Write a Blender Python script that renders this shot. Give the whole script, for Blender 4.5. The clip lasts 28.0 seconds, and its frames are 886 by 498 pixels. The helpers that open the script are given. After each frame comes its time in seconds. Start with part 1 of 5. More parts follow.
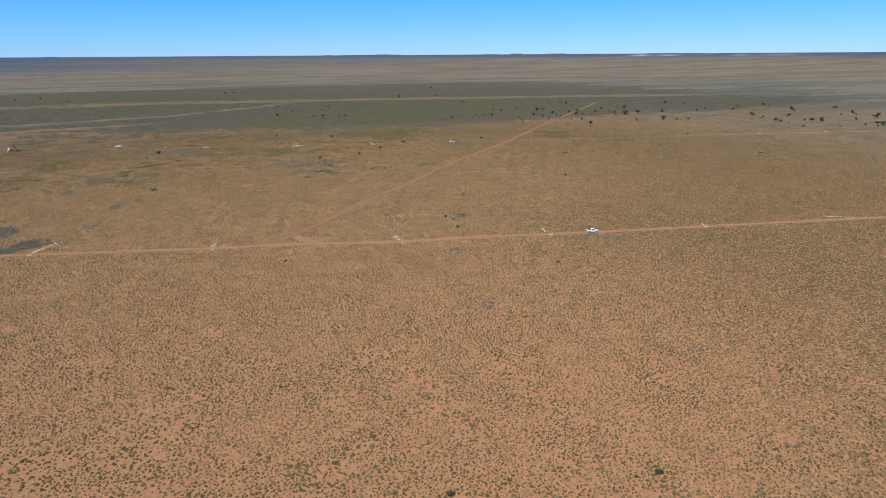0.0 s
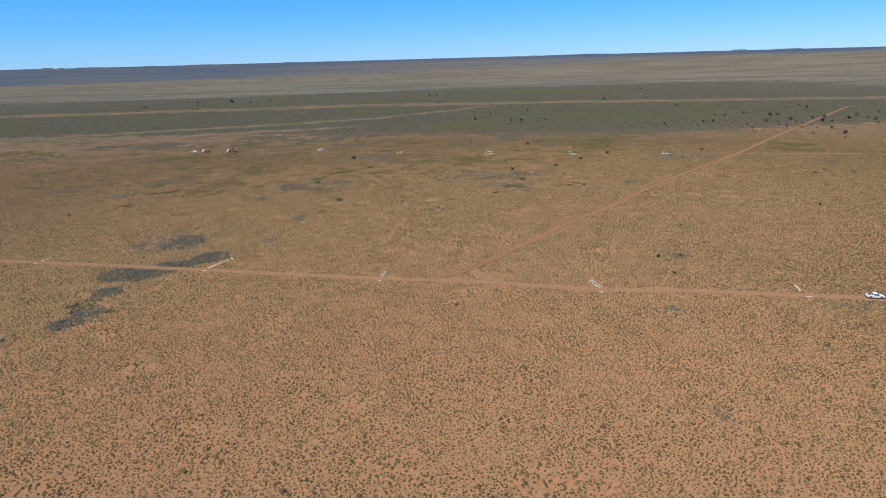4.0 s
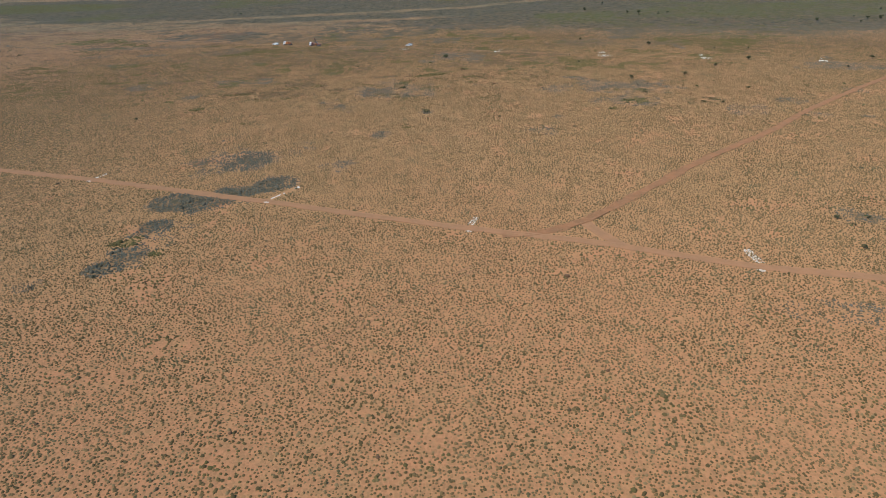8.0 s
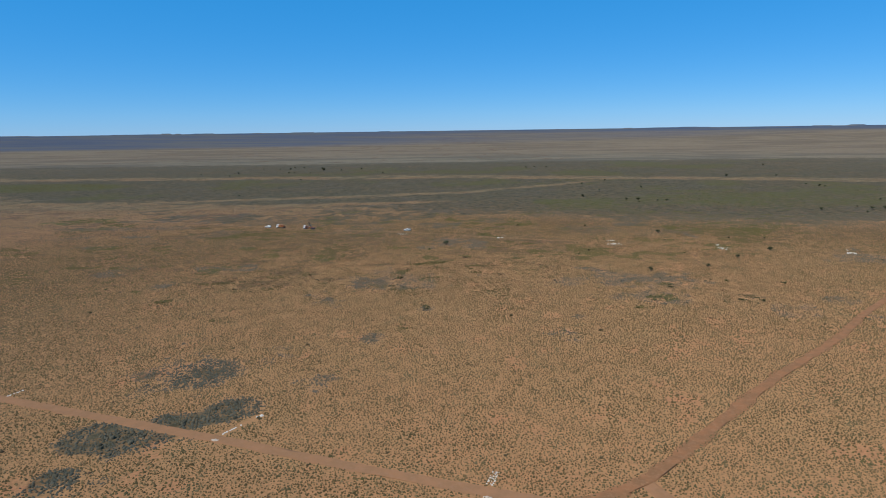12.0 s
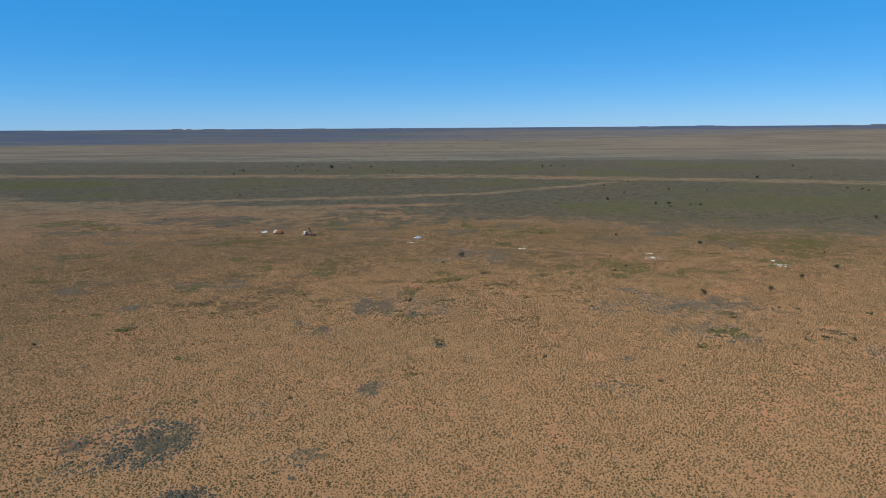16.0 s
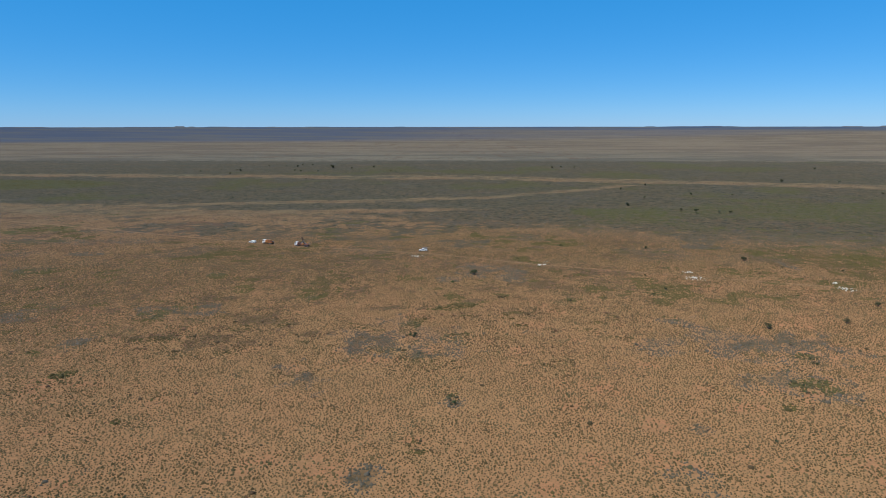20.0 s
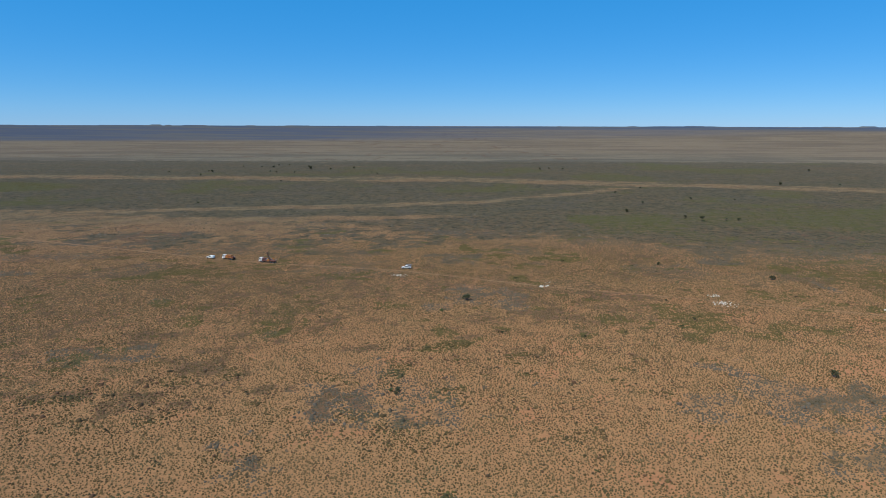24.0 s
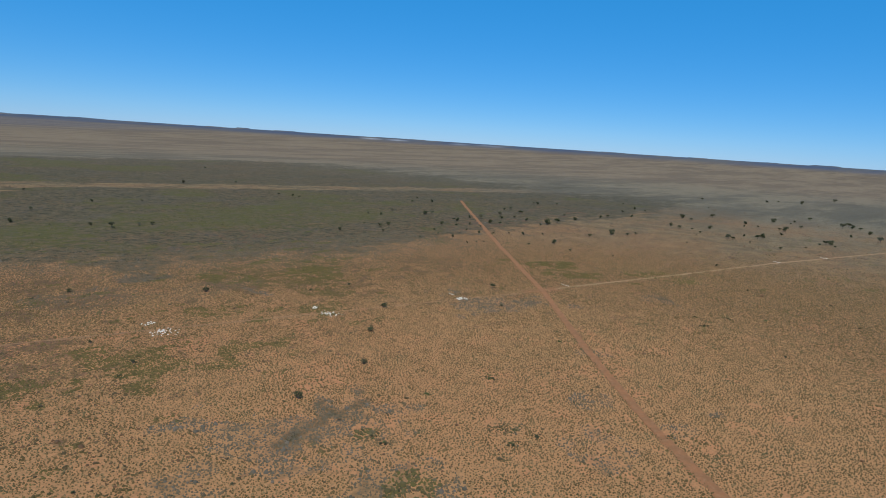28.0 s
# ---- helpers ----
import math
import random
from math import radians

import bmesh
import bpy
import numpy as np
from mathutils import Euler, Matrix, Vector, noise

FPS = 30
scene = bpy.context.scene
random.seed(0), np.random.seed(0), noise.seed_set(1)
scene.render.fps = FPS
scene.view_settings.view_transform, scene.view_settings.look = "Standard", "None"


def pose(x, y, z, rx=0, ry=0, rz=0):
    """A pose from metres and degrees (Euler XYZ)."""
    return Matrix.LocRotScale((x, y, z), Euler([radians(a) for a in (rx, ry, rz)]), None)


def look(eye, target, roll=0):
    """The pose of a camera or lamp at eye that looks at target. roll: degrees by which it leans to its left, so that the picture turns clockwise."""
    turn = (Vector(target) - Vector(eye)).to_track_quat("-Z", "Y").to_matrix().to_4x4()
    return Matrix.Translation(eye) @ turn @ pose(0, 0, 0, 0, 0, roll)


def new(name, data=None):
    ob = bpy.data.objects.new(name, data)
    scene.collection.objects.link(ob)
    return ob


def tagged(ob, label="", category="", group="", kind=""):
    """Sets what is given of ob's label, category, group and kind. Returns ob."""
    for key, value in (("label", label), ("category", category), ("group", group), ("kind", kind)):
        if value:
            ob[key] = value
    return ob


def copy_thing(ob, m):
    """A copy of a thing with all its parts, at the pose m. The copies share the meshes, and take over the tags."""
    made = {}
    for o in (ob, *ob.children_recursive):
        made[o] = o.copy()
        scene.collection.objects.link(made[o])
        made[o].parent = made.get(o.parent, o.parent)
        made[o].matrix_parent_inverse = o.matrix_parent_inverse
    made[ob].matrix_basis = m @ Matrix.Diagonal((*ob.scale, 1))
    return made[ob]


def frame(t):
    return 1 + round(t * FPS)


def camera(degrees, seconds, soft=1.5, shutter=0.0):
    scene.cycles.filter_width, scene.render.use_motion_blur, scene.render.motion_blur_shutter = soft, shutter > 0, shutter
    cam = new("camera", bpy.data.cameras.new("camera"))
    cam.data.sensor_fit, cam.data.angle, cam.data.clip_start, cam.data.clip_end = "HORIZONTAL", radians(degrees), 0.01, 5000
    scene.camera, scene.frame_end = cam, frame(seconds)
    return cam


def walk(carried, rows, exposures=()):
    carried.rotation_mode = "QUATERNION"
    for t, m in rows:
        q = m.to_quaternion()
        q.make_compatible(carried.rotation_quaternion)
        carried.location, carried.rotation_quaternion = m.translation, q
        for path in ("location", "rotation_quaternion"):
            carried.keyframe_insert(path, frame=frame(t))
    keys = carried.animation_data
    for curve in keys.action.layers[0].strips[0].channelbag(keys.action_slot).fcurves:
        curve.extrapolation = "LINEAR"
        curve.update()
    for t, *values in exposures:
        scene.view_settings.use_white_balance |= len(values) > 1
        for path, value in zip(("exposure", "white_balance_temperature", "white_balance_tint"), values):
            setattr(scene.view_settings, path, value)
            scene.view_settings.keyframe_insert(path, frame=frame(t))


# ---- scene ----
cam = camera(71.0, 28.0, soft=0.9)


def aim(x, y, z, yaw, pitch, roll):
    """A camera pose from a place, a heading to the left of +y, a pitch upwards and a lean."""
    a, b = radians(yaw), radians(pitch)
    way = Vector((-math.sin(a) * math.cos(b), math.cos(a) * math.cos(b), math.sin(b)))
    eye = Vector((x, y, z))
    return look(eye, eye + way * 100, roll)


# seconds, place, heading, pitch, lean
ROWS = [
    (0, -10.87, -113.79, 66.00, -25.49, -17.39, -0.36),
    (0.5, -8.80, -108.67, 66.24, -24.91, -17.43, -0.42),
    (1, -6.86, -103.66, 66.45, -25.40, -17.46, -0.30),
    (1.5, -5.18, -98.54, 66.58, -23.77, -17.53, -0.54),
    (2, -3.51, -93.61, 66.52, -21.88, -17.50, -0.69),
    (2.5, -1.84, -88.40, 66.57, -21.14, -17.50, -0.64),
    (3, 0.23, -83.65, 66.34, -15.42, -17.26, -0.98),
    (3.5, 1.63, -78.40, 66.63, -10.91, -17.19, -1.28),
    (5.5, 4.46, -57.88, 66.27, 0.48, -16.80, -1.90),
    (6, 4.33, -52.81, 66.21, 1.04, -24.42, -1.86),
    (6.5, 3.94, -47.40, 66.73, 1.19, -26.62, -1.91),
    (7, 3.75, -41.81, 66.85, 1.27, -26.71, -1.93),
    (7.5, 3.53, -36.54, 66.90, 1.63, -26.70, -1.94),
    (8, 3.00, -31.32, 67.09, 1.59, -26.60, -1.70),
    (8.5, 2.71, -26.05, 67.32, 1.47, -24.75, -1.75),
    (9, 2.24, -20.70, 67.42, 1.33, -21.12, -1.54),
    (9.5, 1.81, -15.40, 67.34, 1.39, -17.01, -1.48),
    (10, 1.19, -10.26, 67.04, 1.26, -12.89, -1.34),
    (10.5, 0.58, -5.04, 66.56, -0.69, -11.01, -1.13),
    (11, 0.00, -0.00, 66.00, 0.21, -10.83, -0.87),
    (11.5, -0.19, 5.04, 65.88, 0.52, -10.85, -0.93),
    (12, -0.64, 9.85, 65.68, 0.64, -10.80, -0.78),
    (12.5, -0.74, 14.58, 65.43, 0.88, -10.82, -0.90),
    (14.5, -2.75, 36.19, 65.54, 1.30, -10.94, -0.58),
    (15, -2.88, 41.69, 65.55, 1.45, -10.97, -0.59),
    (15.5, -3.07, 47.27, 65.61, 1.68, -11.03, -0.54),
    (16, -3.38, 52.78, 65.56, 1.63, -11.05, -0.40),
    (16.5, -3.80, 58.09, 65.53, 1.70, -11.01, -0.39),
    (17, -4.26, 63.26, 65.47, 1.48, -11.06, -0.39),
    (17.5, -4.81, 68.51, 65.50, 2.11, -11.10, -0.35),
    (18, -5.19, 73.76, 65.38, 2.41, -11.12, -0.25),
    (18.5, -5.72, 78.99, 65.33, 2.14, -11.12, -0.22),
    (19, -6.35, 84.30, 65.55, 2.09, -11.17, -0.12),
    (19.5, -7.02, 89.51, 65.68, 2.10, -11.19, -0.01),
    (20, -7.41, 94.50, 65.49, 1.93, -11.14, -0.06),
    (21, -8.18, 104.96, 65.42, 2.16, -11.16, -0.04),
    (23.5, -10.14, 131.76, 65.35, 2.43, -11.16, 0.04),
    (24, -10.65, 137.23, 65.57, 0.27, -11.21, 0.15),
    (24.5, -10.96, 142.46, 65.67, -3.69, -11.22, 0.53),
    (25, -10.91, 147.54, 65.70, -9.23, -11.19, 0.98),
    (25.5, -10.67, 152.96, 65.77, -16.04, -11.13, 1.49),
    (26, -9.95, 158.04, 65.79, -23.95, -10.95, 2.09),
    (26.5, -8.64, 162.95, 65.74, -30.23, -10.72, 2.54),
    (27, -6.71, 167.73, 65.50, -37.38, -10.42, 2.94),
    (27.5, -4.59, 172.14, 65.72, -44.69, -10.15, 3.36),
    (28, -2.22, 176.17, 66.16, -52.01, -9.82, 3.73),
]
walk(cam, [(t, aim(*row)) for t, *row in ROWS],
     exposures=[(0, 0.22, 5600, 10), (9.9, 0.26, 5600, 10), (10.6, -0.04, 5600, 10), (27, -0.04, 5600, 10), (28, -0.12, 5600, 10)])

# ---- daylight ----
SUN_ELEVATION, SUN_TURN = radians(51), radians(-122)
world = bpy.data.worlds.new("daylight")
scene.world = world
world.use_nodes = True
wn, wl = world.node_tree.nodes, world.node_tree.links
sky = wn.new("ShaderNodeTexSky")
sky.sky_type, sky.sun_disc = "NISHITA", False
sky.sun_elevation, sky.sun_rotation = SUN_ELEVATION, SUN_TURN
sky.altitude, sky.air_density, sky.dust_density, sky.ozone_density = 1500, 0.9, 0.0, 3.8
wn["Background"].inputs["Strength"].default_value = 0.10
deep = wn.new("ShaderNodeHueSaturation")
deep.inputs["Saturation"].default_value, deep.inputs["Value"].default_value = 1.26, 0.96
wl.new(sky.outputs["Color"], deep.inputs["Color"])
clear = wn.new("ShaderNodeMix")
clear.data_type = "RGBA"
clear.inputs[0].default_value = 0.54
clear.inputs[7].default_value = (0.45, 3.65, 7.7, 1)
wl.new(deep.outputs["Color"], clear.inputs[6])
wl.new(clear.outputs[2], wn["Background"].inputs["Color"])
sun_data = bpy.data.lights.new("sun", "SUN")
sun_data.energy, sun_data.angle, sun_data.color = 4.7, radians(0.53), (1.0, 0.94, 0.85)
sun = new("sun", sun_data)
to_sun = Vector((math.sin(SUN_TURN) * math.cos(SUN_ELEVATION), math.cos(SUN_TURN) * math.cos(SUN_ELEVATION), math.sin(SUN_ELEVATION)))
sun.matrix_world = look(to_sun * 200, (0, 0, 0))

rng = np.random.default_rng(7)


# ---- materials ----
class Mat:
    """A small builder for node materials."""

    def __init__(self, name, rough=0.85, metal=0.0, spec=0.3):
        self.m = bpy.data.materials.new(name)
        self.m.use_nodes = True
        self.n, self.l = self.m.node_tree.nodes, self.m.node_tree.links
        self.b = self.n["Principled BSDF"]
        self.b.inputs["Roughness"].default_value = rough
        self.b.inputs["Metallic"].default_value = metal
        self.b.inputs["Specular IOR Level"].default_value = spec
        self.b.inputs["Diffuse Roughness"].default_value = 0.3 if rough > 0.8 else 0.0

    def put(self, socket, value):
        if isinstance(value, bpy.types.NodeSocket):
            self.l.new(value, socket)
        elif isinstance(value, tuple) and len(value) == 3 and socket.type == "RGBA":
            socket.default_value = (*value, 1)
        else:
            socket.default_value = value

    def math(self, op, a, b=0.0, clamp=False):
        n = self.n.new("ShaderNodeMath")
        n.operation, n.use_clamp = op, clamp
        self.put(n.inputs[0], a)
        self.put(n.inputs[1], b)
        return n.outputs[0]

    def ramp(self, v, lo, hi, a=0.0, b=1.0):
        n = self.n.new("ShaderNodeMapRange")
        n.interpolation_type = "SMOOTHSTEP"
        for k, x in enumerate((v, lo, hi, a, b)):
            self.put(n.inputs[k], x)
        return n.outputs[0]

    def mix(self, f, a, b):
        n = self.n.new("ShaderNodeMix")
        n.data_type = "RGBA"
        self.put(n.inputs[0], f)
        self.put(n.inputs[6], a)
        self.put(n.inputs[7], b)
        return n.outputs[2]

    def where(self):
        return self.n.new("ShaderNodeTexCoord").outputs["Object"]

    def noise(self, scale, detail=3.0, rough=0.55, at=None, stretch=None):
        n = self.n.new("ShaderNodeTexNoise")
        at = at or self.where()
        if stretch:
            g = self.n.new("ShaderNodeMapping")
            g.inputs["Scale"].default_value = stretch
            self.l.new(at, g.inputs["Vector"])
            at = g.outputs[0]
        self.l.new(at, n.inputs["Vector"])
        n.inputs["Scale"].default_value, n.inputs["Detail"].default_value, n.inputs["Roughness"].default_value = scale, detail, rough
        return n.outputs[0]

    def cells(self, scale, at=None):
        n = self.n.new("ShaderNodeTexVoronoi")
        self.l.new(at or self.where(), n.inputs["Vector"])
        n.inputs["Scale"].default_value = scale
        return n.outputs["Distance"]

    def attr(self, name):
        n = self.n.new("ShaderNodeAttribute")
        n.attribute_name = name
        return n.outputs["Fac"]

    def bump(self, h, strength=0.5, distance=0.05):
        n = self.n.new("ShaderNodeBump")
        n.inputs["Strength"].default_value, n.inputs["Distance"].default_value = strength, distance
        self.l.new(h, n.inputs["Height"])
        self.l.new(n.outputs[0], self.b.inputs["Normal"])

    def island(self):
        return self.n.new("ShaderNodeNewGeometry").outputs["Random Per Island"]

    def each(self):
        return self.n.new("ShaderNodeObjectInfo").outputs["Random"]

    def done(self, colour):
        self.put(self.b.inputs["Base Color"], colour)
        return self.m


SOIL, SOIL_RED, SOIL_TAN = (0.362, 0.174, 0.067), (0.382, 0.163, 0.065), (0.340, 0.182, 0.069)
STRAW, OLIVE = (0.155, 0.092, 0.033), (0.078, 0.053, 0.018)
HERB = (0.084, 0.072, 0.017)


def ground_material():
    m = Mat("red_earth_scrub_far_haze", 0.95, spec=0.1)
    big, mid, fine = m.noise(0.012, 4), m.noise(0.09, 4), m.noise(1.7, 5)
    soil = m.mix(m.math("MULTIPLY", m.ramp(big, 0.40, 0.62), 0.5), SOIL, SOIL_RED)
    soil = m.mix(m.math("ADD", m.math("MULTIPLY", m.ramp(mid, 0.45, 0.7), 0.3), m.attr("tan")), soil, SOIL_TAN)
    # bare openings of redder sand between the grassy parts
    soil = m.mix(m.math("MULTIPLY", m.attr("bare"), m.ramp(m.noise(0.35, 4, 0.6), 0.36, 0.56, 0.1, 0.6)), soil, (0.405, 0.158, 0.066))
    soil = m.mix(m.ramp(fine, 0.42, 0.72, 0.0, 0.35), soil, (0.255, 0.138, 0.058))
    soil = m.mix(m.ramp(m.noise(0.42, 5, 0.65), 0.44, 0.60, 0.0, 0.3), soil, (0.240, 0.130, 0.053))
    # grass and scrub that is too far off to stand as clumps of its own
    d1 = m.cells(1.9)
    d3 = m.cells(0.95)
    d2 = m.cells(0.30)
    patchy = m.noise(0.05, 8, 0.72)
    streak = m.noise(0.02, 8, 0.70, stretch=(0.45, 1.0, 1.0))
    crisp = m.noise(0.13, 6, 0.75)
    dots = m.math("MULTIPLY", m.math("MAXIMUM", m.ramp(d1, 0.52, 0.36), m.ramp(d3, 0.44, 0.30)), m.attr("dots"))
    dots = m.math("MULTIPLY", dots, m.ramp(patchy, 0.3, 0.5, 0.6, 1.0))
    clump = m.mix(m.ramp(m.noise(0.5, 2), 0.3, 0.5), (0.105, 0.072, 0.031), OLIVE)
    base = m.mix(dots, soil, clump)
    grit = m.math("MULTIPLY", m.ramp(m.noise(0.75, 6, 0.8), 0.48, 0.57), m.ramp(crisp, 0.38, 0.58, 0.3, 0.9))
    base = m.mix(m.math("MULTIPLY", grit, m.attr("dots")), base, (0.105, 0.064, 0.029))
    straw = m.math("MULTIPLY", m.attr("straw"), m.ramp(streak, 0.36, 0.62, 0.45, 0.95))
    straw = m.math("MAXIMUM", straw, m.math("MULTIPLY", m.attr("plain"), m.math("MULTIPLY", m.attr("straw"), 0.95)))
    dry = m.mix(m.ramp(patchy, 0.42, 0.58), (0.190, 0.136, 0.066), (0.118, 0.088, 0.046))
    open_plain = m.mix(m.ramp(m.noise(0.006, 8, 0.72, stretch=(0.3, 1.0, 1.0)), 0.43, 0.57), (0.172, 0.140, 0.086), (0.102, 0.090, 0.060))
    open_plain = m.mix(m.ramp(m.noise(0.022, 7, 0.75, stretch=(0.4, 1.0, 1.0)), 0.50, 0.62, 0.0, 0.4), open_plain, (0.055, 0.053, 0.040))
    dry = m.mix(m.attr("plain"), dry, open_plain)
    base = m.mix(straw, base, m.mix(m.ramp(d3, 0.6, 0.3, 0.0, 0.6), dry, OLIVE))
    # grey scrub: broken, with hard edges
    lifted = m.math("ADD", m.attr("dark"), m.math("MULTIPLY", m.math("SUBTRACT", patchy, 0.5), 1.7))
    lifted = m.math("ADD", lifted, m.math("MULTIPLY", m.math("SUBTRACT", streak, 0.5), 1.2))
    dark = m.math("MULTIPLY", m.ramp(lifted, 0.34, 0.70), m.ramp(d2, 0.8, 0.2, 0.6, 1.0))
    tone = m.mix(m.ramp(crisp, 0.42, 0.58), (0.086, 0.067, 0.034), (0.046, 0.039, 0.018))
    tone = m.mix(m.ramp(m.noise(0.03, 6, 0.7), 0.52, 0.62, 0.0, 0.6), tone, (0.085, 0.066, 0.044))
    base = m.mix(dark, base, tone)
    ruddy = m.math("ADD", m.attr("brown"), m.math("MULTIPLY", m.math("SUBTRACT", crisp, 0.5), 1.6))
    base = m.mix(m.math("MULTIPLY", m.ramp(ruddy, 0.34, 0.6), 0.85), base, m.mix(m.ramp(m.noise(0.4, 4, 0.7), 0.42, 0.6), (0.150, 0.078, 0.038), (0.085, 0.056, 0.028)))
    green = m.math("ADD", m.attr("green"), m.math("MULTIPLY", m.math("SUBTRACT", crisp, 0.5), 1.0))
    green = m.ramp(m.math("ADD", green, m.math("MULTIPLY", m.math("SUBTRACT", streak, 0.5), 1.2)), 0.4, 0.75)
    base = m.mix(m.math("MULTIPLY", green, m.ramp(crisp, 0.4, 0.6, 0.45, 0.9)), base, HERB)
    # distance haze put into the base colour: blue-grey over the far plain
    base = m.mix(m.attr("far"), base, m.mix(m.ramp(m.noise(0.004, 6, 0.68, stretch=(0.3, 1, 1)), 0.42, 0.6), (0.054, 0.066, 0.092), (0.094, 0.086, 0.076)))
    base = m.mix(m.attr("pan"), base, (0.50, 0.46, 0.41))
    m.bump(m.math("ADD", m.math("MULTIPLY", fine, 0.5), m.math("MULTIPLY", dots, 0.8)), 0.6, 0.25)
    return m.done(base)


def tussock_material():
    m = Mat("dry_tussock_grass", 0.9, spec=0.15)
    r = m.island()
    c = m.mix(m.ramp(r, 0.0, 0.65), STRAW, OLIVE)
    c = m.mix(m.ramp(r, 0.80, 0.84, 0.0, 0.7), c, (0.240, 0.150, 0.062))
    c = m.mix(m.ramp(m.noise(0.04, 3), 0.45, 0.62, 0.0, 0.4), c, (0.175, 0.106, 0.042))
    c = m.mix(m.ramp(m.noise(0.11, 3), 0.55, 0.68, 0.0, 0.55), c, (0.078, 0.070, 0.028))
    c = m.mix(m.attr("dark"), c, m.mix(r, (0.135, 0.102, 0.064), (0.075, 0.062, 0.036)))
    c = m.mix(m.ramp(m.attr("dark"), 0.8, 0.95), c, m.mix(r, (0.100, 0.088, 0.058), (0.062, 0.056, 0.034)))
    c = m.mix(m.attr("green"), c, (0.094, 0.076, 0.020))
    m.bump(m.noise(9, 2), 0.8, 0.1)
    return m.done(c)


def track_material(name, *tones):
    m = Mat(name, 0.95, spec=0.1)
    c = m.mix(m.ramp(m.noise(0.3, 4), 0.35, 0.65), *tones)
    c = m.mix(m.ramp(m.noise(0.9, 5, 0.65), 0.46, 0.66, 0, 0.4), c, (0.30, 0.152, 0.074))
    m.bump(m.noise(3, 4), 0.5, 0.1)
    return m.done(c)


def leaf_material(name, a, b):
    m = Mat(name, 0.75, spec=0.2)
    c = m.mix(m.island(), a, b)
    c = m.mix(m.math("MULTIPLY", m.each(), 0.35), c, (0.10, 0.075, 0.035))
    return m.done(c)


def plain(name, colour, rough=0.6, metal=0.0, spread=0.25, scale=2.0, spec=0.4):
    m = Mat(name, rough, metal, spec)
    dull = tuple(v * (1 - spread) for v in colour)
    c = m.mix(m.ramp(m.noise(scale, 4), 0.35, 0.7), colour, dull)
    m.bump(m.noise(scale * 12, 3), 0.15, 0.01)
    return m.done(c)


M_GROUND, M_TUSSOCK = ground_material(), tussock_material()
M_TRACK = track_material("graded_red_track", (0.295, 0.138, 0.058), (0.255, 0.126, 0.054))
M_PALE = track_material("pale_tan_track", (0.290, 0.168, 0.077), (0.245, 0.145, 0.066))
M_WORN = track_material("worn_red_track", (0.258, 0.112, 0.044), (0.205, 0.098, 0.040))
M_FAINT = track_material("worn_tan_track", (0.245, 0.134, 0.060), (0.205, 0.116, 0.054))
M_LEAF = leaf_material("dark_green_leaves", (0.042, 0.048, 0.018), (0.074, 0.078, 0.030))
M_LEAF_GREY = leaf_material("grey_green_leaves", (0.095, 0.094, 0.050), (0.14, 0.13, 0.072))
M_LEAF_BROWN = leaf_material("dry_brown_leaves", (0.085, 0.060, 0.030), (0.13, 0.095, 0.045))
M_LEAF_HERB = leaf_material("fresh_green_leaves", (0.07, 0.10, 0.025), (0.10, 0.12, 0.04))
M_BARK = plain("grey_bark", (0.16, 0.12, 0.09), 0.9, scale=8)

# ---- the land ----
MID = (0.0, 60.0)
TRACKS = {
    "drill_line": [(-900, 432), (-400, 253), (-171, 174), (-115, 157), (-49, 134), (-20, 123), (6, 114), (36, 105), (69, 91), (94, 85), (140, 70), (185, 57), (265, 33), (420, -20), (900, -180)],
    "main": [(14, 109.5), (24, 110.5), (37, 118), (60, 141), (83, 164), (122, 198), (146, 223), (184, 257), (251, 313), (345, 400), (545, 579), (575, 605)],
    "heap_row": [(-52.6, 136), (-46, 146)],
    "arm": [(36, 117), (38, 110), (43.5, 101)],
    "far_line": [(-620, 620), (-300, 510), (-169, 458), (-128, 441), (-97, 431), (-62, 423), (-29, 415), (-4, 404), (29, 389), (94, 367), (147, 349), (205, 329), (251, 314), (272, 309), (340, 288), (464, 252), (606, 203), (900, 110)],
}


def hashed(i, j, seed):
    v = np.sin(i * 127.1 + j * 311.7 + seed * 74.7) * 43758.5453
    return v - np.floor(v)


def lumps(x, y, size, seed, octaves=4):
    """Smooth value noise between 0 and 1."""
    total, weight, top = 0.0, 1.0, 0.0
    for k in range(octaves):
        u, v = x / size * 2**k, y / size * 2**k
        i, j = np.floor(u), np.floor(v)
        a, b = u - i, v - j
        a, b = a * a * (3 - 2 * a), b * b * (3 - 2 * b)
        s = seed + k * 13
        total = total + weight * ((hashed(i, j, s) * (1 - a) + hashed(i + 1, j, s) * a) * (1 - b) + (hashed(i, j + 1, s) * (1 - a) + hashed(i + 1, j + 1, s) * a) * b)
        top += weight
        weight *= 0.55
    return total / top


def step(v, lo, hi):
    t = np.clip((v - lo) / (hi - lo), 0, 1)
    return t * t * (3 - 2 * t)


def off_line(x, y, line):
    """The distance from a polyline."""
    best = np.full(np.shape(x), 1e9)
    for (x0, y0), (x1, y1) in zip(line, line[1:]):
        dx, dy = x1 - x0, y1 - y0
        t = np.clip(((x - x0) * dx + (y - y0) * dy) / (dx * dx + dy * dy), 0, 1)
        best = np.minimum(best, np.hypot(x - x0 - t * dx, y - y0 - t * dy))
    return best


def height(x, y):
    """The plain, which rises to low hills at the horizon."""
    r = np.hypot(x - MID[0], y - MID[1])
    z = 66.0 * (np.clip(r - 2000, 0, 2860) / 2900) ** 2 - 0.2 * np.maximum(r - 4860, 0)
    return z


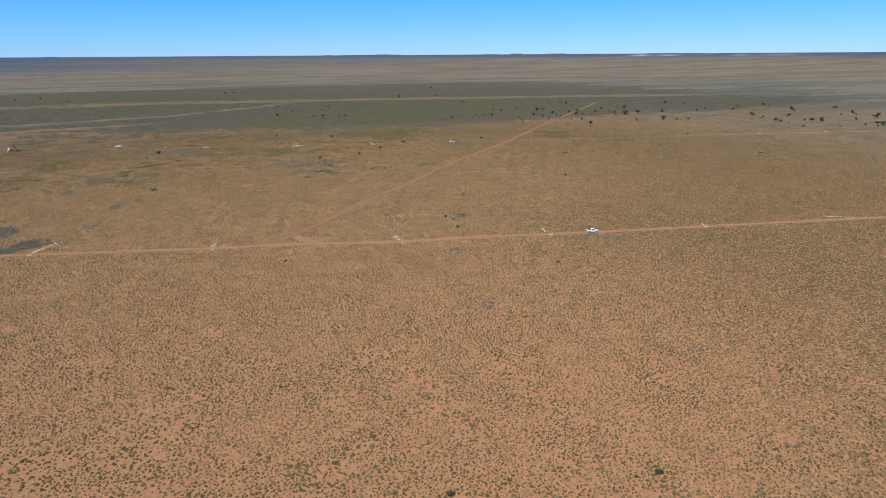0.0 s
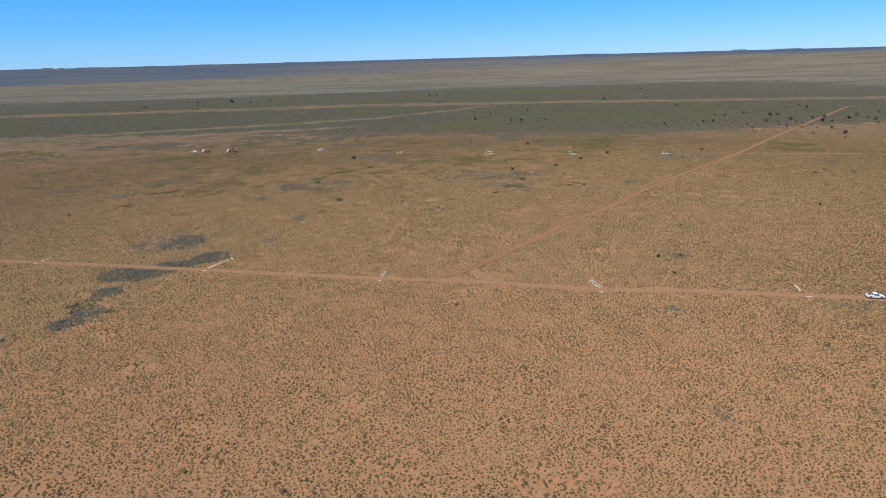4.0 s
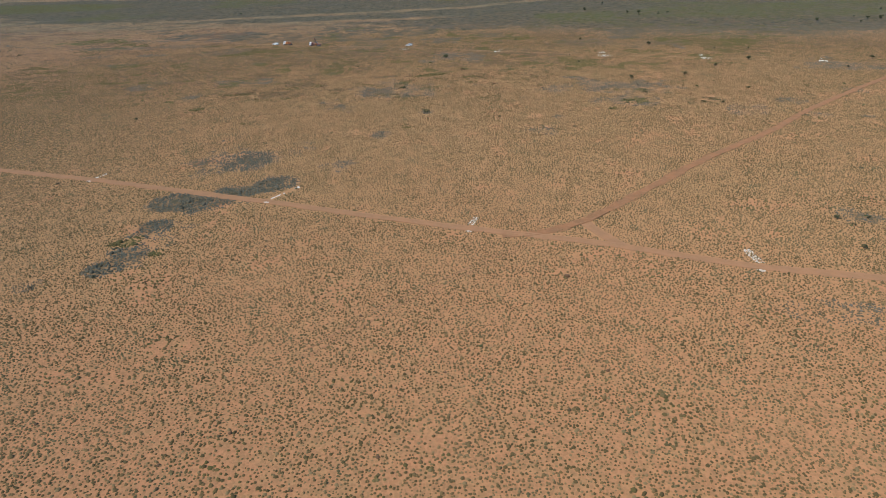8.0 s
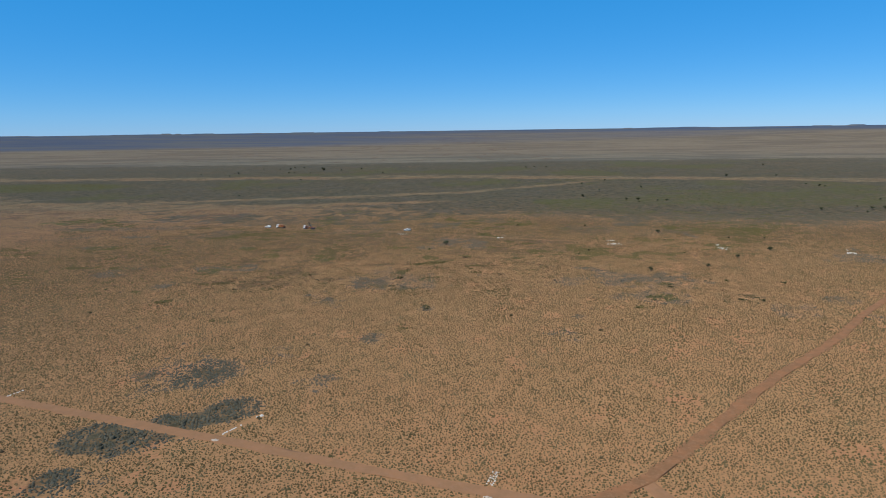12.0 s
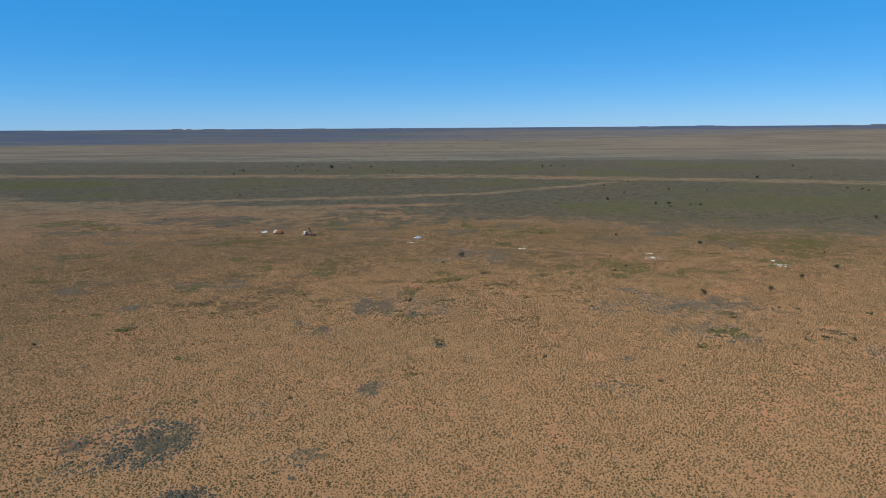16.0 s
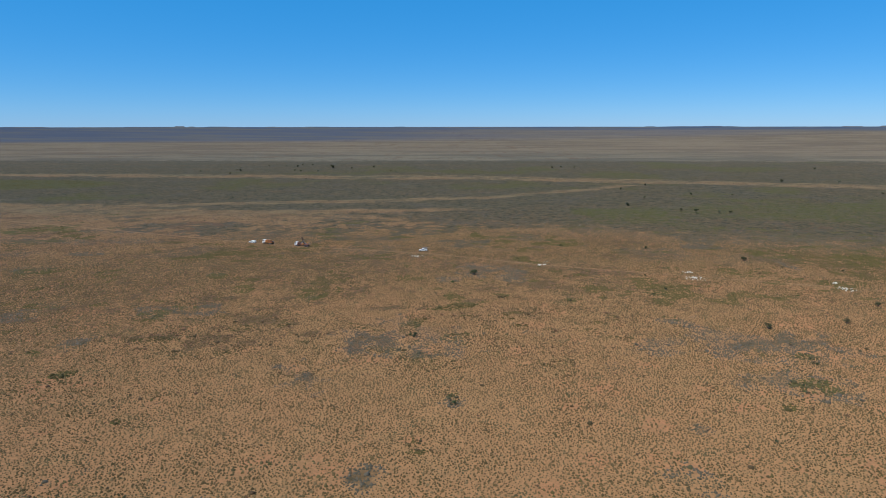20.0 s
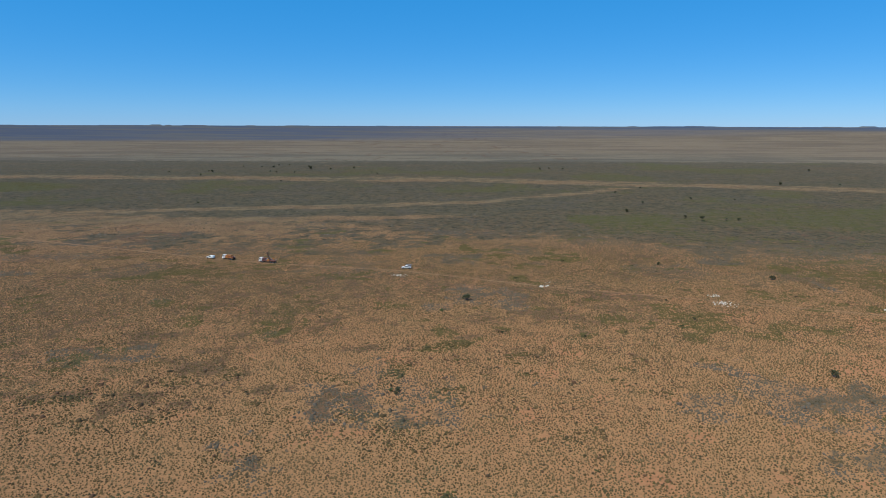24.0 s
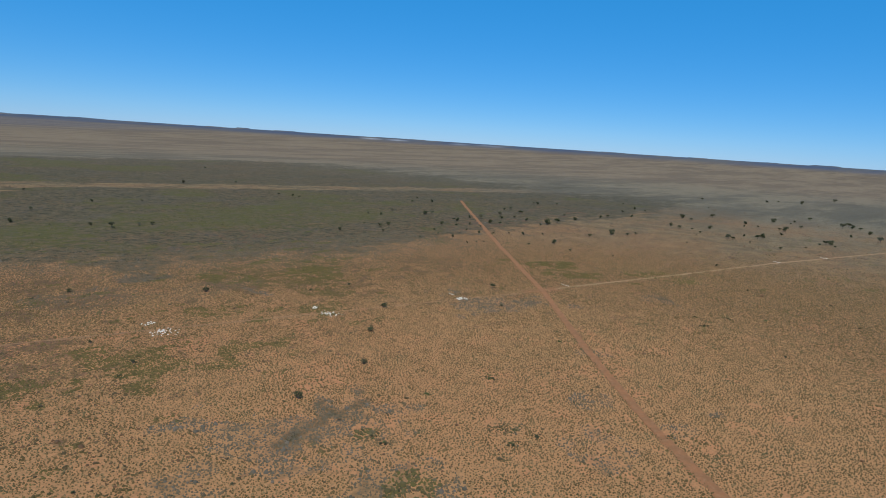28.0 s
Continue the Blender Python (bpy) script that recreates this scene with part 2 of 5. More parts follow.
PATCHES = []


def patch(kind, x, y, rx, ry, turn=0.0, strength=1.0):
    """A patch of scrub of one kind on the ground, an uneven ellipse."""
    PATCHES.append((kind, x, y, rx, ry, radians(turn), strength))


patch("dark", -69, 173, 9.6, 11.8, -4, 1.0)
patch("dark", -54, 150, 8.0, 7.0, -3, 1.0)
patch("dark", -75, 136, 12.8, 9.0, -3, 1.0)
patch("dark", -65, 144, 7.0, 5.0, -3, 1.0)
patch("dark", -79, 117, 5.6, 7.1, -2, 1.0)
patch("dark", -78, 105, 5.0, 4.6, -2, 1.0)
patch("dark", -80, 95, 4.1, 4.1, -2, 1.0)
patch("dark", 76, 72, 9.6, 4.6, -2, 0.55)
patch("dark", -93, 87, 2.9, 3.0, -2, 0.55)
patch("dark", 68, 74, 5.4, 3.2, -2, 0.55)
patch("dark", -28, 282, 22.1, 21.7, -1, 0.7)
patch("dark", 83, 274, 23.0, 15.0, -1, 0.7)
patch("dark", 72, 248, 13.8, 7.1, -1, 0.7)
patch("dark", -75, 141, 6.4, 3.9, 0, 0.7)
patch("dark", -26, 203, 4.5, 3.9, 0, 0.85)
patch("dark", -9, 236, 3.0, 4.8, -1, 0.85)
patch("dark", -36, 163, 2.5, 3.8, 0, 0.85)
patch("dark", 37, 203, 5.5, 6.1, 0, 0.85)
patch("dark", -112, 306, 10.3, 5.8, -1, 0.85)
patch("dark", -207, 371, 13.0, 5.7, -2, 0.85)
patch("dark", -26, 199, 3.5, 3.3, 0, 0.85)
patch("brown", -166, 302, 19.4, 17.1, -1, 0.8)
patch("brown", -86, 281, 28.2, 13.2, -1, 0.8)
patch("brown", -72, 335, 22.6, 16.0, -1, 0.8)
patch("green", -24, 293, 3.8, 4.3, -7, 0.9)
patch("green", 22, 405, 3.4, 4.0, -5, 0.9)
patch("green", 50, 447, 5.7, 5.4, -5, 0.9)
patch("green", 73, 339, 3.1, 3.2, -6, 0.9)
patch("green", -69, 329, 4.0, 4.4, -7, 0.9)
patch("green", -97, 337, 6.5, 6.5, -6, 0.9)
patch("dark", 88, 277, 18.5, 11.7, -7, 0.75)
patch("dark", 69, 249, 5.5, 4.3, -7, 0.75)
patch("dark", 51, 272, 7.9, 5.9, -7, 0.75)
patch("dark", -34, 269, 2.8, 2.8, -7, 0.75)
patch("dark", -35, 257, 1.4, 1.6, -8, 0.75)
patch("brown", -71, 358, 25.8, 17.0, -6, 0.75)
patch("brown", 46, 352, 28.2, 14.9, -6, 0.75)
patch("brown", 34, 376, 24.2, 11.3, -6, 0.75)
patch("brown", -50, 376, 22.4, 13.7, -6, 0.75)
patch("brown", 4, 344, 11.2, 7.1, -6, 0.75)
patch("dark", 7, 524, 30.9, 28.4, -4, 0.8)
patch("dark", -26, 498, 34.5, 24.3, -4, 0.8)
patch("dark", -83, 511, 34.3, 33.3, -4, 0.8)
patch("dark", -164, 492, 22.3, 25.6, -4, 0.8)
patch("dark", 141, 496, 17.5, 14.0, -4, 0.8)
patch("dark", 96, 623, 27.1, 23.3, -2, 0.8)
patch("dark", 87, 272, 18.7, 11.3, -44, 0.75)
patch("dark", 213, 312, 18.7, 11.2, -38, 0.75)
patch("dark", 147, 242, 4.8, 3.9, -43, 0.75)
patch("dark", 116, 248, 3.0, 3.0, -44, 0.75)
patch("dark", 125, 442, 13.5, 13.5, -35, 0.75)
patch("dark", 81, 249, 4.4, 2.0, -45, 0.75)
patch("dark", 165, 212, 4.0, 3.2, -43, 0.75)
patch("dark", 123, 226, 6.6, 8.2, -44, 0.75)
patch("brown", 185, 397, 33.9, 26.3, -35, 0.75)
patch("brown", 156, 404, 14.2, 15.0, -36, 0.75)
patch("brown", 252, 383, 19.1, 21.6, -34, 0.75)
patch("brown", 95, 425, 13.6, 12.6, -37, 0.75)
patch("brown", 55, 357, 8.2, 11.3, -42, 0.75)
patch("green", 57, -51, 4.2, 3.6, -26, 0.35)
patch("green", 34, -12, 2.3, 1.8, -26, 0.35)
patch("green", 10, -29, 11.1, 4.3, -26, 0.35)
patch("dark", 68, 23, 2.7, 3.6, -17, 0.6)
patch("dark", -75, 107, 4.1, 9.2, -18, 0.6)
patch("dark", -69, 172, 11.2, 14.1, -19, 0.6)
patch("dark", 68, 21, 2.1, 3.1, -26, 0.7)
patch("dark", 139, 64, 9.5, 6.2, -27, 0.7)
patch("dark", 107, 118, 5.4, 5.0, -27, 0.7)
# olive, grey and brown scrub before the belt
patch("green", -205, 369, 6.8, 6.4, 2, 0.6)
patch("green", -243, 460, 9.9, 16.7, 2, 0.6)
patch("green", -280, 501, 17.9, 8.9, 2, 0.6)
patch("green", -263, 435, 8.4, 6.6, 2, 0.6)
patch("green", -255, 417, 4.5, 9.9, 2, 0.6)
patch("green", -166, 367, 4.8, 5.3, 2, 0.6)
patch("green", -116, 302, 3.7, 4.6, 2, 0.6)
patch("green", -97, 337, 6.0, 7.7, 2, 0.6)
patch("green", -66, 355, 7.6, 8.5, 2, 0.6)
patch("green", -69, 335, 5.9, 7.4, 2, 0.6)
patch("green", -118, 414, 6.2, 9.8, 2, 0.6)
patch("green", -140, 410, 4.6, 8.2, 2, 0.6)
patch("green", -176, 442, 10.2, 6.1, 2, 0.6)
patch("green", -25, 293, 4.9, 5.6, 2, 0.6)
patch("dark", -107, 308, 6.4, 5.5, 2, 0.75)
patch("dark", -160, 314, 7.7, 6.4, 2, 0.75)
patch("dark", -165, 301, 9.4, 9.2, 2, 0.75)
patch("dark", -119, 364, 5.3, 4.8, 2, 0.75)
patch("dark", -128, 270, 4.5, 8.4, 2, 0.75)
patch("dark", -205, 408, 9.3, 4.4, 2, 0.75)
patch("dark", -218, 494, 17.5, 18.9, 2, 0.75)
patch("dark", -255, 533, 21.3, 19.7, 2, 0.75)
patch("brown", -80, 380, 12.5, 11.6, 2, 0.95)
patch("brown", -77, 302, 6.2, 5.7, 2, 0.95)
patch("brown", -105, 323, 10.2, 8.0, 2, 0.95)
patch("brown", -35, 278, 9.1, 12.3, 2, 0.95)
patch("brown", -83, 360, 9.1, 6.7, 2, 0.95)
patch("brown", -58, 401, 10.4, 8.6, 2, 0.95)
patch("brown", -175, 405, 18.3, 6.6, 2, 0.95)
patch("brown", -86, 285, 13.4, 6.3, 2, 0.95)
patch("brown", -54, 284, 6.6, 3.5, 2, 0.95)
patch("green", 50, 447, 5.4, 5.6, 2, 0.55)
patch("green", 21, 403, 3.9, 5.7, 2, 0.55)
patch("green", 76, 424, 3.9, 6.6, 2, 0.55)
patch("green", 29, 426, 4.1, 6.6, 2, 0.55)
patch("green", 70, 338, 3.0, 3.8, 2, 0.55)
patch("green", 76, 343, 3.1, 2.9, 2, 0.55)
patch("green", 171, 407, 14.7, 21.5, 2, 0.55)
patch("green", 174, 376, 11.9, 15.2, 2, 0.55)
patch("green", 47, 330, 1.8, 3.5, 2, 0.55)
patch("green", 204, 423, 12.3, 11.2, 2, 0.55)
patch("brown", 83, 412, 6.4, 9.3, 2, 0.95)
patch("brown", 40, 369, 13.2, 9.2, 2, 0.95)
patch("brown", 26, 352, 15.0, 11.2, 2, 0.95)
patch("brown", 59, 364, 2.8, 12.4, 2, 0.95)
patch("brown", 8, 331, 3.0, 2.6, 2, 0.95)
patch("brown", 145, 407, 8.9, 15.9, 2, 0.95)
patch("brown", 18, 377, 5.4, 7.3, 2, 0.95)
patch("brown", 89, 450, 8.4, 7.7, 2, 0.95)
patch("brown", 101, 424, 6.3, 6.8, 2, 0.95)
patch("brown", 34, 325, 2.2, 2.1, 2, 0.95)
patch("brown", -15, 392, 8.6, 9.3, 2, 0.95)
patch("brown", 87, 340, 2.4, 3.9, 2, 0.95)
patch("dark", 7, 371, 12.0, 12.8, 2, 0.75)
patch("dark", -9, 442, 13.3, 12.6, 2, 0.75)
patch("dark", -12, 356, 3.8, 5.2, 2, 0.75)
patch("dark", 127, 460, 15.5, 20.9, 2, 0.75)
patch("dark", -10, 540, 25.4, 36.6, 2, 0.75)
patch("dark", 148, 387, 1.9, 8.5, 2, 0.75)
# mats and thin patches of scrub before the belt
patch("green", -23, 295, 3.7, 4.1, 2, 0.92)
patch("dark", -31, 279, 13.6, 10.2, 2, 0.6)
patch("green", -9, 238, 2.7, 2.7, 2, 0.92)
patch("green", -200, 369, 12.1, 6.2, 2, 0.92)
patch("green", -167, 368, 5.7, 5.5, 2, 0.92)
patch("green", -118, 362, 6.5, 5.5, 2, 0.92)
patch("green", -98, 342, 6.7, 6.8, 2, 0.92)
patch("green", -238, 456, 9.7, 14.1, 2, 0.92)
patch("green", -277, 481, 25.5, 17.0, 2, 0.92)
patch("brown", -73, 361, 13.6, 7.4, 2, 0.85)
patch("green", -70, 334, 6.3, 4.7, 2, 0.92)
patch("green", -164, 312, 9.7, 4.8, 2, 0.92)
patch("green", -144, 315, 4.2, 3.0, 2, 0.92)
patch("green", -117, 303, 3.6, 2.5, 2, 0.92)
patch("dark", -103, 310, 3.2, 2.5, 2, 0.6)
patch("brown", -84, 297, 11.8, 9.3, 2, 0.85)
patch("green", 50, 444, 8.9, 6.8, 2, 0.92)
patch("brown", 87, 423, 12.3, 12.8, 2, 0.85)
patch("brown", 49, 381, 14.5, 10.2, 2, 0.85)
patch("green", 71, 338, 3.7, 3.6, 2, 0.92)
patch("brown", 7, 397, 10.3, 6.0, 2, 0.85)
patch("brown", 9, 331, 3.9, 2.5, 2, 0.85)
patch("dark", 126, 451, 17.1, 12.7, 2, 0.6)
patch("dark", 84, 275, 15.8, 8.4, 2, 0.6)
patch("dark", 56, 279, 6.8, 5.1, 2, 0.6)
patch("dark", 70, 248, 6.1, 3.8, 2, 0.6)
patch("green", 81, 247, 4.3, 2.5, 2, 0.92)
patch("green", 71, 234, 3.3, 2.7, 2, 0.92)
patch("green", -115, 249, 3.5, 2.8, 2, 0.92)
patch("green", -134, 263, 2.9, 3.0, 2, 0.92)
patch("green", -86, 222, 2.0, 1.9, 2, 0.92)
patch("brown", -52, 251, 4.2, 1.8, 2, 0.85)
patch("brown", -33, 314, 8.0, 3.2, 2, 0.85)
patch("brown", -151, 411, 18.8, 13.2, 2, 0.85)
patch("brown", -78, 312, 8.3, 4.1, 2, 0.85)
patch("brown", -64, 394, 19.2, 8.1, 2, 0.85)
patch("green", 191, 403, 16.6, 14.8, 2, 0.92)
patch("green", -17, 212, 2.7, 1.8, 2, 0.92)
patch("dark", 45, 223, 3.4, 2.3, 2, 0.6)
# mats and thin patches of scrub on both sides of the red track
patch("green", 50, 447, 6.4, 4.7, -37, 0.92)
patch("green", 22, 404, 4.5, 4.7, -37, 0.92)
patch("green", 30, 425, 4.4, 4.0, -37, 0.92)
patch("green", 40, 371, 11.0, 3.7, -37, 0.92)
patch("brown", 29, 363, 8.6, 4.9, -37, 0.85)
patch("brown", 56, 364, 7.1, 8.3, -37, 0.85)
patch("green", 72, 338, 4.0, 2.6, -37, 0.92)
patch("green", 8, 333, 4.2, 2.1, -37, 0.92)
patch("green", 47, 331, 1.7, 1.9, -37, 0.92)
patch("brown", 84, 417, 9.0, 8.3, -37, 0.85)
patch("brown", 81, 441, 8.0, 6.7, -37, 0.85)
patch("green", 151, 416, 10.4, 8.1, -37, 0.92)
patch("brown", 172, 393, 10.7, 8.7, -37, 0.85)
patch("brown", 187, 378, 16.0, 11.4, -37, 0.85)
patch("dark", 86, 275, 13.5, 10.3, -37, 0.6)
patch("dark", 108, 272, 8.4, 4.1, -37, 0.6)
patch("green", 93, 268, 2.3, 2.2, -37, 0.92)
patch("green", 143, 269, 3.1, 2.9, -37, 0.92)
patch("green", 116, 248, 2.6, 2.0, -37, 0.92)
patch("green", 81, 248, 3.5, 2.0, -37, 0.92)
patch("dark", 71, 249, 5.5, 3.0, -37, 0.6)
patch("dark", 150, 241, 5.7, 5.0, -37, 0.6)
patch("dark", 49, 270, 2.9, 2.0, -37, 0.6)
patch("dark", 15, 287, 4.3, 1.9, -37, 0.6)
patch("brown", 36, 285, 2.6, 1.5, -37, 0.85)
patch("dark", 218, 313, 16.0, 10.1, -37, 0.6)
patch("green", 314, 344, 15.6, 10.8, -37, 0.92)
patch("green", 304, 317, 14.7, 9.6, -37, 0.92)
patch("green", 341, 287, 18.7, 12.4, -37, 0.92)
patch("dark", 282, 271, 6.9, 7.7, -37, 0.6)
patch("dark", 4, 379, 12.1, 7.7, -37, 0.6)
patch("brown", 96, 354, 6.1, 3.3, -37, 0.85)
patch("brown", 88, 383, 4.9, 3.3, -37, 0.85)
patch("dark", 186, 257, 6.1, 4.4, -37, 0.6)
patch("dark", 147, 217, 6.3, 4.7, -37, 0.6)
patch("brown", 14, 433, 6.5, 5.0, -37, 0.85)
patch("brown", 62, 272, 2.1, 1.3, -37, 0.85)
# olive-green cores of the grey patches by the drill line
patch("green", -71, 103, 1.8, 1.8, -2, 0.97)
patch("green", -82, 108, 3.6, 1.9, -2, 0.97)
patch("green", -80, 110, 1.9, 3.3, -2, 0.97)



def cover(x, y):
    """How much of each kind of plant cover grows at a place, from 0 to 1; far weights the painted haze."""
    wob = 1 + 1.9 * (lumps(x, y, 17, 21, 4) - 0.5) + 0.9 * (lumps(x, y, 4.5, 27, 3) - 0.5)
    torn = 0.22 + 0.78 * step(lumps(x, y, 5, 23, 3), 0.36, 0.5)
    out = {k: np.zeros(np.shape(x)) for k in ("dark", "green", "brown", "bare")}
    for kind, px, py, rx, ry, turn, strength in PATCHES:
        reach = 2.2 * max(rx, ry)
        at = np.nonzero((np.abs(x - px) < reach) & (np.abs(y - py) < reach))[0]
        if not len(at):
            continue
        u, v = x[at] - px, y[at] - py
        c, s = math.cos(turn), math.sin(turn)
        d = np.hypot((u * c + v * s) / rx, (v * c - u * s) / ry) * (0.5 + 0.5 * wob[at] if strength > 0.95 else wob[at])
        whole = 0.91 + 0.09 * torn[at] if strength > 0.95 else torn[at]
        out[kind][at] = np.maximum(out[kind][at], strength * whole * step(d, 1.14, 0.90))
    # small torn mats of olive and brown scrub in the dry grass
    ragged = lumps(x * 0.7, y * 1.1, 8, 141, 4) + 0.42 * (lumps(x, y, 70, 147, 2) - 0.5)
    zone = step(y + 0.45 * np.maximum(x - 150, 0), 205, 330) * step(y, 640, 520) * step(x, 800, 660)
    out["green"] = np.maximum(out["green"], 0.8 * zone * step(ragged, 0.735, 0.765))
    ruddy = lumps(x * 0.7 + 300, y * 1.2, 7, 151, 4) + 0.42 * (lumps(x, y, 80, 157, 2) - 0.5) + 0.15 * step(np.hypot((x + 50) / 150, (y - 340) / 110), 1.2, 0.5)
    out["brown"] = np.maximum(out["brown"], 0.7 * zone * step(ruddy, 0.69, 0.73))
    out["bare"] = step(lumps(x, y, 9, 51, 4) + 0.25 * (lumps(x, y, 60, 57, 2) - 0.5) + 0.13 * step(np.hypot((x - 5) / 70, (y + 15) / 60), 1.3, 0.4), 0.62, 0.74)
    w = 90 * (lumps(x, y, 260, 31) - 0.5)
    yy = y + w
    # the belt of scrub across the plain, the pale strips in it and the plain beyond
    front = np.interp(x, [-700, -430, -18, 240, 345, 520, 800, 1100], [760, 635, 485, 420, 425, 405, 385, 420])
    belt = step(yy, front - 60, front + 80) * step(y, 1400, 1240)
    strip_y = np.interp(x, [-900, -680, -26, 445, 900], [990, 955, 915, 793, 640])
    strip = step(np.abs(y - strip_y + 0.3 * w), 44, 18) * step(x, 1500, 700)
    streak_y = np.interp(x, [-260, -148, -65, 17, 134, 220], [615, 640, 656, 679, 764, 835])
    streak = step(np.abs(y - streak_y + 0.12 * w), 17, 6) * step(x, -320, -180) * step(x, 230, 130)
    streak2_y = streak_y - 75 - 0.1 * (x + 60)
    streak = np.maximum(streak, 0.7 * step(np.abs(y - streak2_y + 0.12 * w), 16, 6) * step(x, -420, -200) * step(x, 40, -40))
    east = step(x, 650, 1150)
    belt = belt * (1 - 0.75 * east)
    zone = belt * (1 - 0.68 * strip) * (1 - 0.85 * streak)
    out["dark"] = np.maximum(out["dark"], 0.9 * zone)
    out["green"] = np.maximum(out["green"], 0.6 * step(np.hypot((x - 290) / 190, (y - 585) / 95), 1.15, 0.5) * zone)
    out["green"] = np.maximum(out["green"], 0.95 * step(np.hypot((x + 560) / 190, (y - 800) / 75), 1.15, 0.6) * zone)
    out["green"] = np.maximum(out["green"], 0.62 * zone * step(lumps(x, y, 110, 77), 0.45, 0.65))
    r = np.hypot(x, y - 60)
    # mottled brown scrub before the belt
    fore = step(yy, 330, 450) * (1 - belt) * step(y, 1400, 1300)
    out["dark"] = np.maximum(out["dark"], fore * 0.45 * step(lumps(x * 0.8, y * 1.3, 24, 41, 5), 0.55, 0.60))
    out["brown"] = np.maximum(out["brown"], 0.5 * step(y, 215, 360) * (1 - belt) * step(x, 420, 250) * step(lumps(x * 0.7, y * 1.3, 17, 61, 5) + 0.4 * (lumps(x, y, 90, 63, 2) - 0.5), 0.60, 0.65))
    # far: share of painted blue-grey haze, full near the horizon
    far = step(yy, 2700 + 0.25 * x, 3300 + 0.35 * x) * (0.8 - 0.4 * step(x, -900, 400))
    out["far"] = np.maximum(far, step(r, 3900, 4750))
    out["straw"] = np.maximum(step(yy, 400, 640), np.maximum(step(r, 480, 850), 0.9 * step(x, 300, 560))) * (1 - 0.12 * step(r, 1200, 2000))
    out["dark"] = np.clip(out["dark"], 0, 1)
    out["pan"] = np.zeros(np.shape(x))
    az = np.degrees(np.arctan2(x - MID[0], y - MID[1]))
    for lo, hi, far_ in ((43, 49, 4560), (51, 56, 4590), (82.5, 88, 4520)):
        out["pan"] = np.maximum(out["pan"], 0.6 * step(np.abs(az - (lo + hi) / 2), (hi - lo) / 2 + 0.4, (hi - lo) / 2 - 1) * step(np.abs(r - far_), 40, 12))
    return out


def thick(x, y):
    """How much of the grass stands as clumps of its own, from 0 to 1: thinner with the distance from the flown line."""
    d = np.hypot(np.maximum(np.abs(x) - 20, 0), np.maximum(np.maximum(-y, y - 250), 0))
    d = np.minimum(d, np.hypot((x - 120) / 1.2, (y - 240) / 1.2))
    return step(d, 165, 55)


def mesh_object(name, verts, faces, material, parent=None):
    me = bpy.data.meshes.new(name)
    me.from_pydata(verts, [], faces)
    me.materials.append(material)
    ob = new(name, me)
    ob.parent = parent
    return ob


def quick_mesh(name, verts, tris, material):
    """A mesh of triangles straight from arrays."""
    me = bpy.data.meshes.new(name)
    me.vertices.add(len(verts))
    me.vertices.foreach_set("co", np.ascontiguousarray(verts, np.float32).ravel())
    me.loops.add(tris.size)
    me.loops.foreach_set("vertex_index", np.ascontiguousarray(tris, np.int32).ravel())
    n = tris.shape[1]
    me.polygons.add(len(tris))
    me.polygons.foreach_set("loop_start", np.arange(0, tris.size, n, dtype=np.int32))
    me.update(calc_edges=True)
    me.materials.append(material)
    return me


def give(me, name, values):
    a = me.attributes.new(name, "FLOAT", "POINT")
    a.data.foreach_set("value", np.ascontiguousarray(values, np.float32))


def graded(inner, cell, out):
    """Lines from -out to out, even near the middle and wider apart beyond it."""
    line, d = list(np.arange(0, inner, cell)), cell
    while line[-1] < out:
        d *= 1.045
        line.append(line[-1] + d)
    return np.array([-v for v in line[:0:-1]] + line)


def build_ground():
    gx, gy = graded(300, 2.4, 5300), graded(300, 2.4, 5300) + 190
    x, y = np.meshgrid(gx, gy)
    x, y = x.ravel(), y.ravel()
    z = height(x, y)
    n, k = len(gx), len(gy)
    i = (np.arange(k - 1)[:, None] * n + np.arange(n - 1)).ravel()
    me = quick_mesh("ground", np.stack([x, y, z], 1), np.stack([i, i + 1, i + n + 1, i + n], 1), M_GROUND)
    c = cover(x, y)
    near = 1 - 0.4 * step(y, 480, 400)
    red = 0.75 * step(np.hypot((x - 10) / 130, (y - 10) / 120), 1.25, 0.4)
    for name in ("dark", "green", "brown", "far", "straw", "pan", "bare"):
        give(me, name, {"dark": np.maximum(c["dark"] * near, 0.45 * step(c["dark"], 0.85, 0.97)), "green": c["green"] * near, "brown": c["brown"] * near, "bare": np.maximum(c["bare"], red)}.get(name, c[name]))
    give(me, "plain", np.maximum(step(y, 1050, 1350), step(x, 450, 900)))
    give(me, "tan", 0.25 * step(y, 0, 120) * step(y, 330, 220))
    give(me, "dots", 1.0 * (1 - 0.8 * thick(x, y)) * (1 - step(np.hypot(x, y - 60), 700, 1600)))
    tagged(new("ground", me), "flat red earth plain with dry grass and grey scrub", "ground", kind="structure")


build_ground()


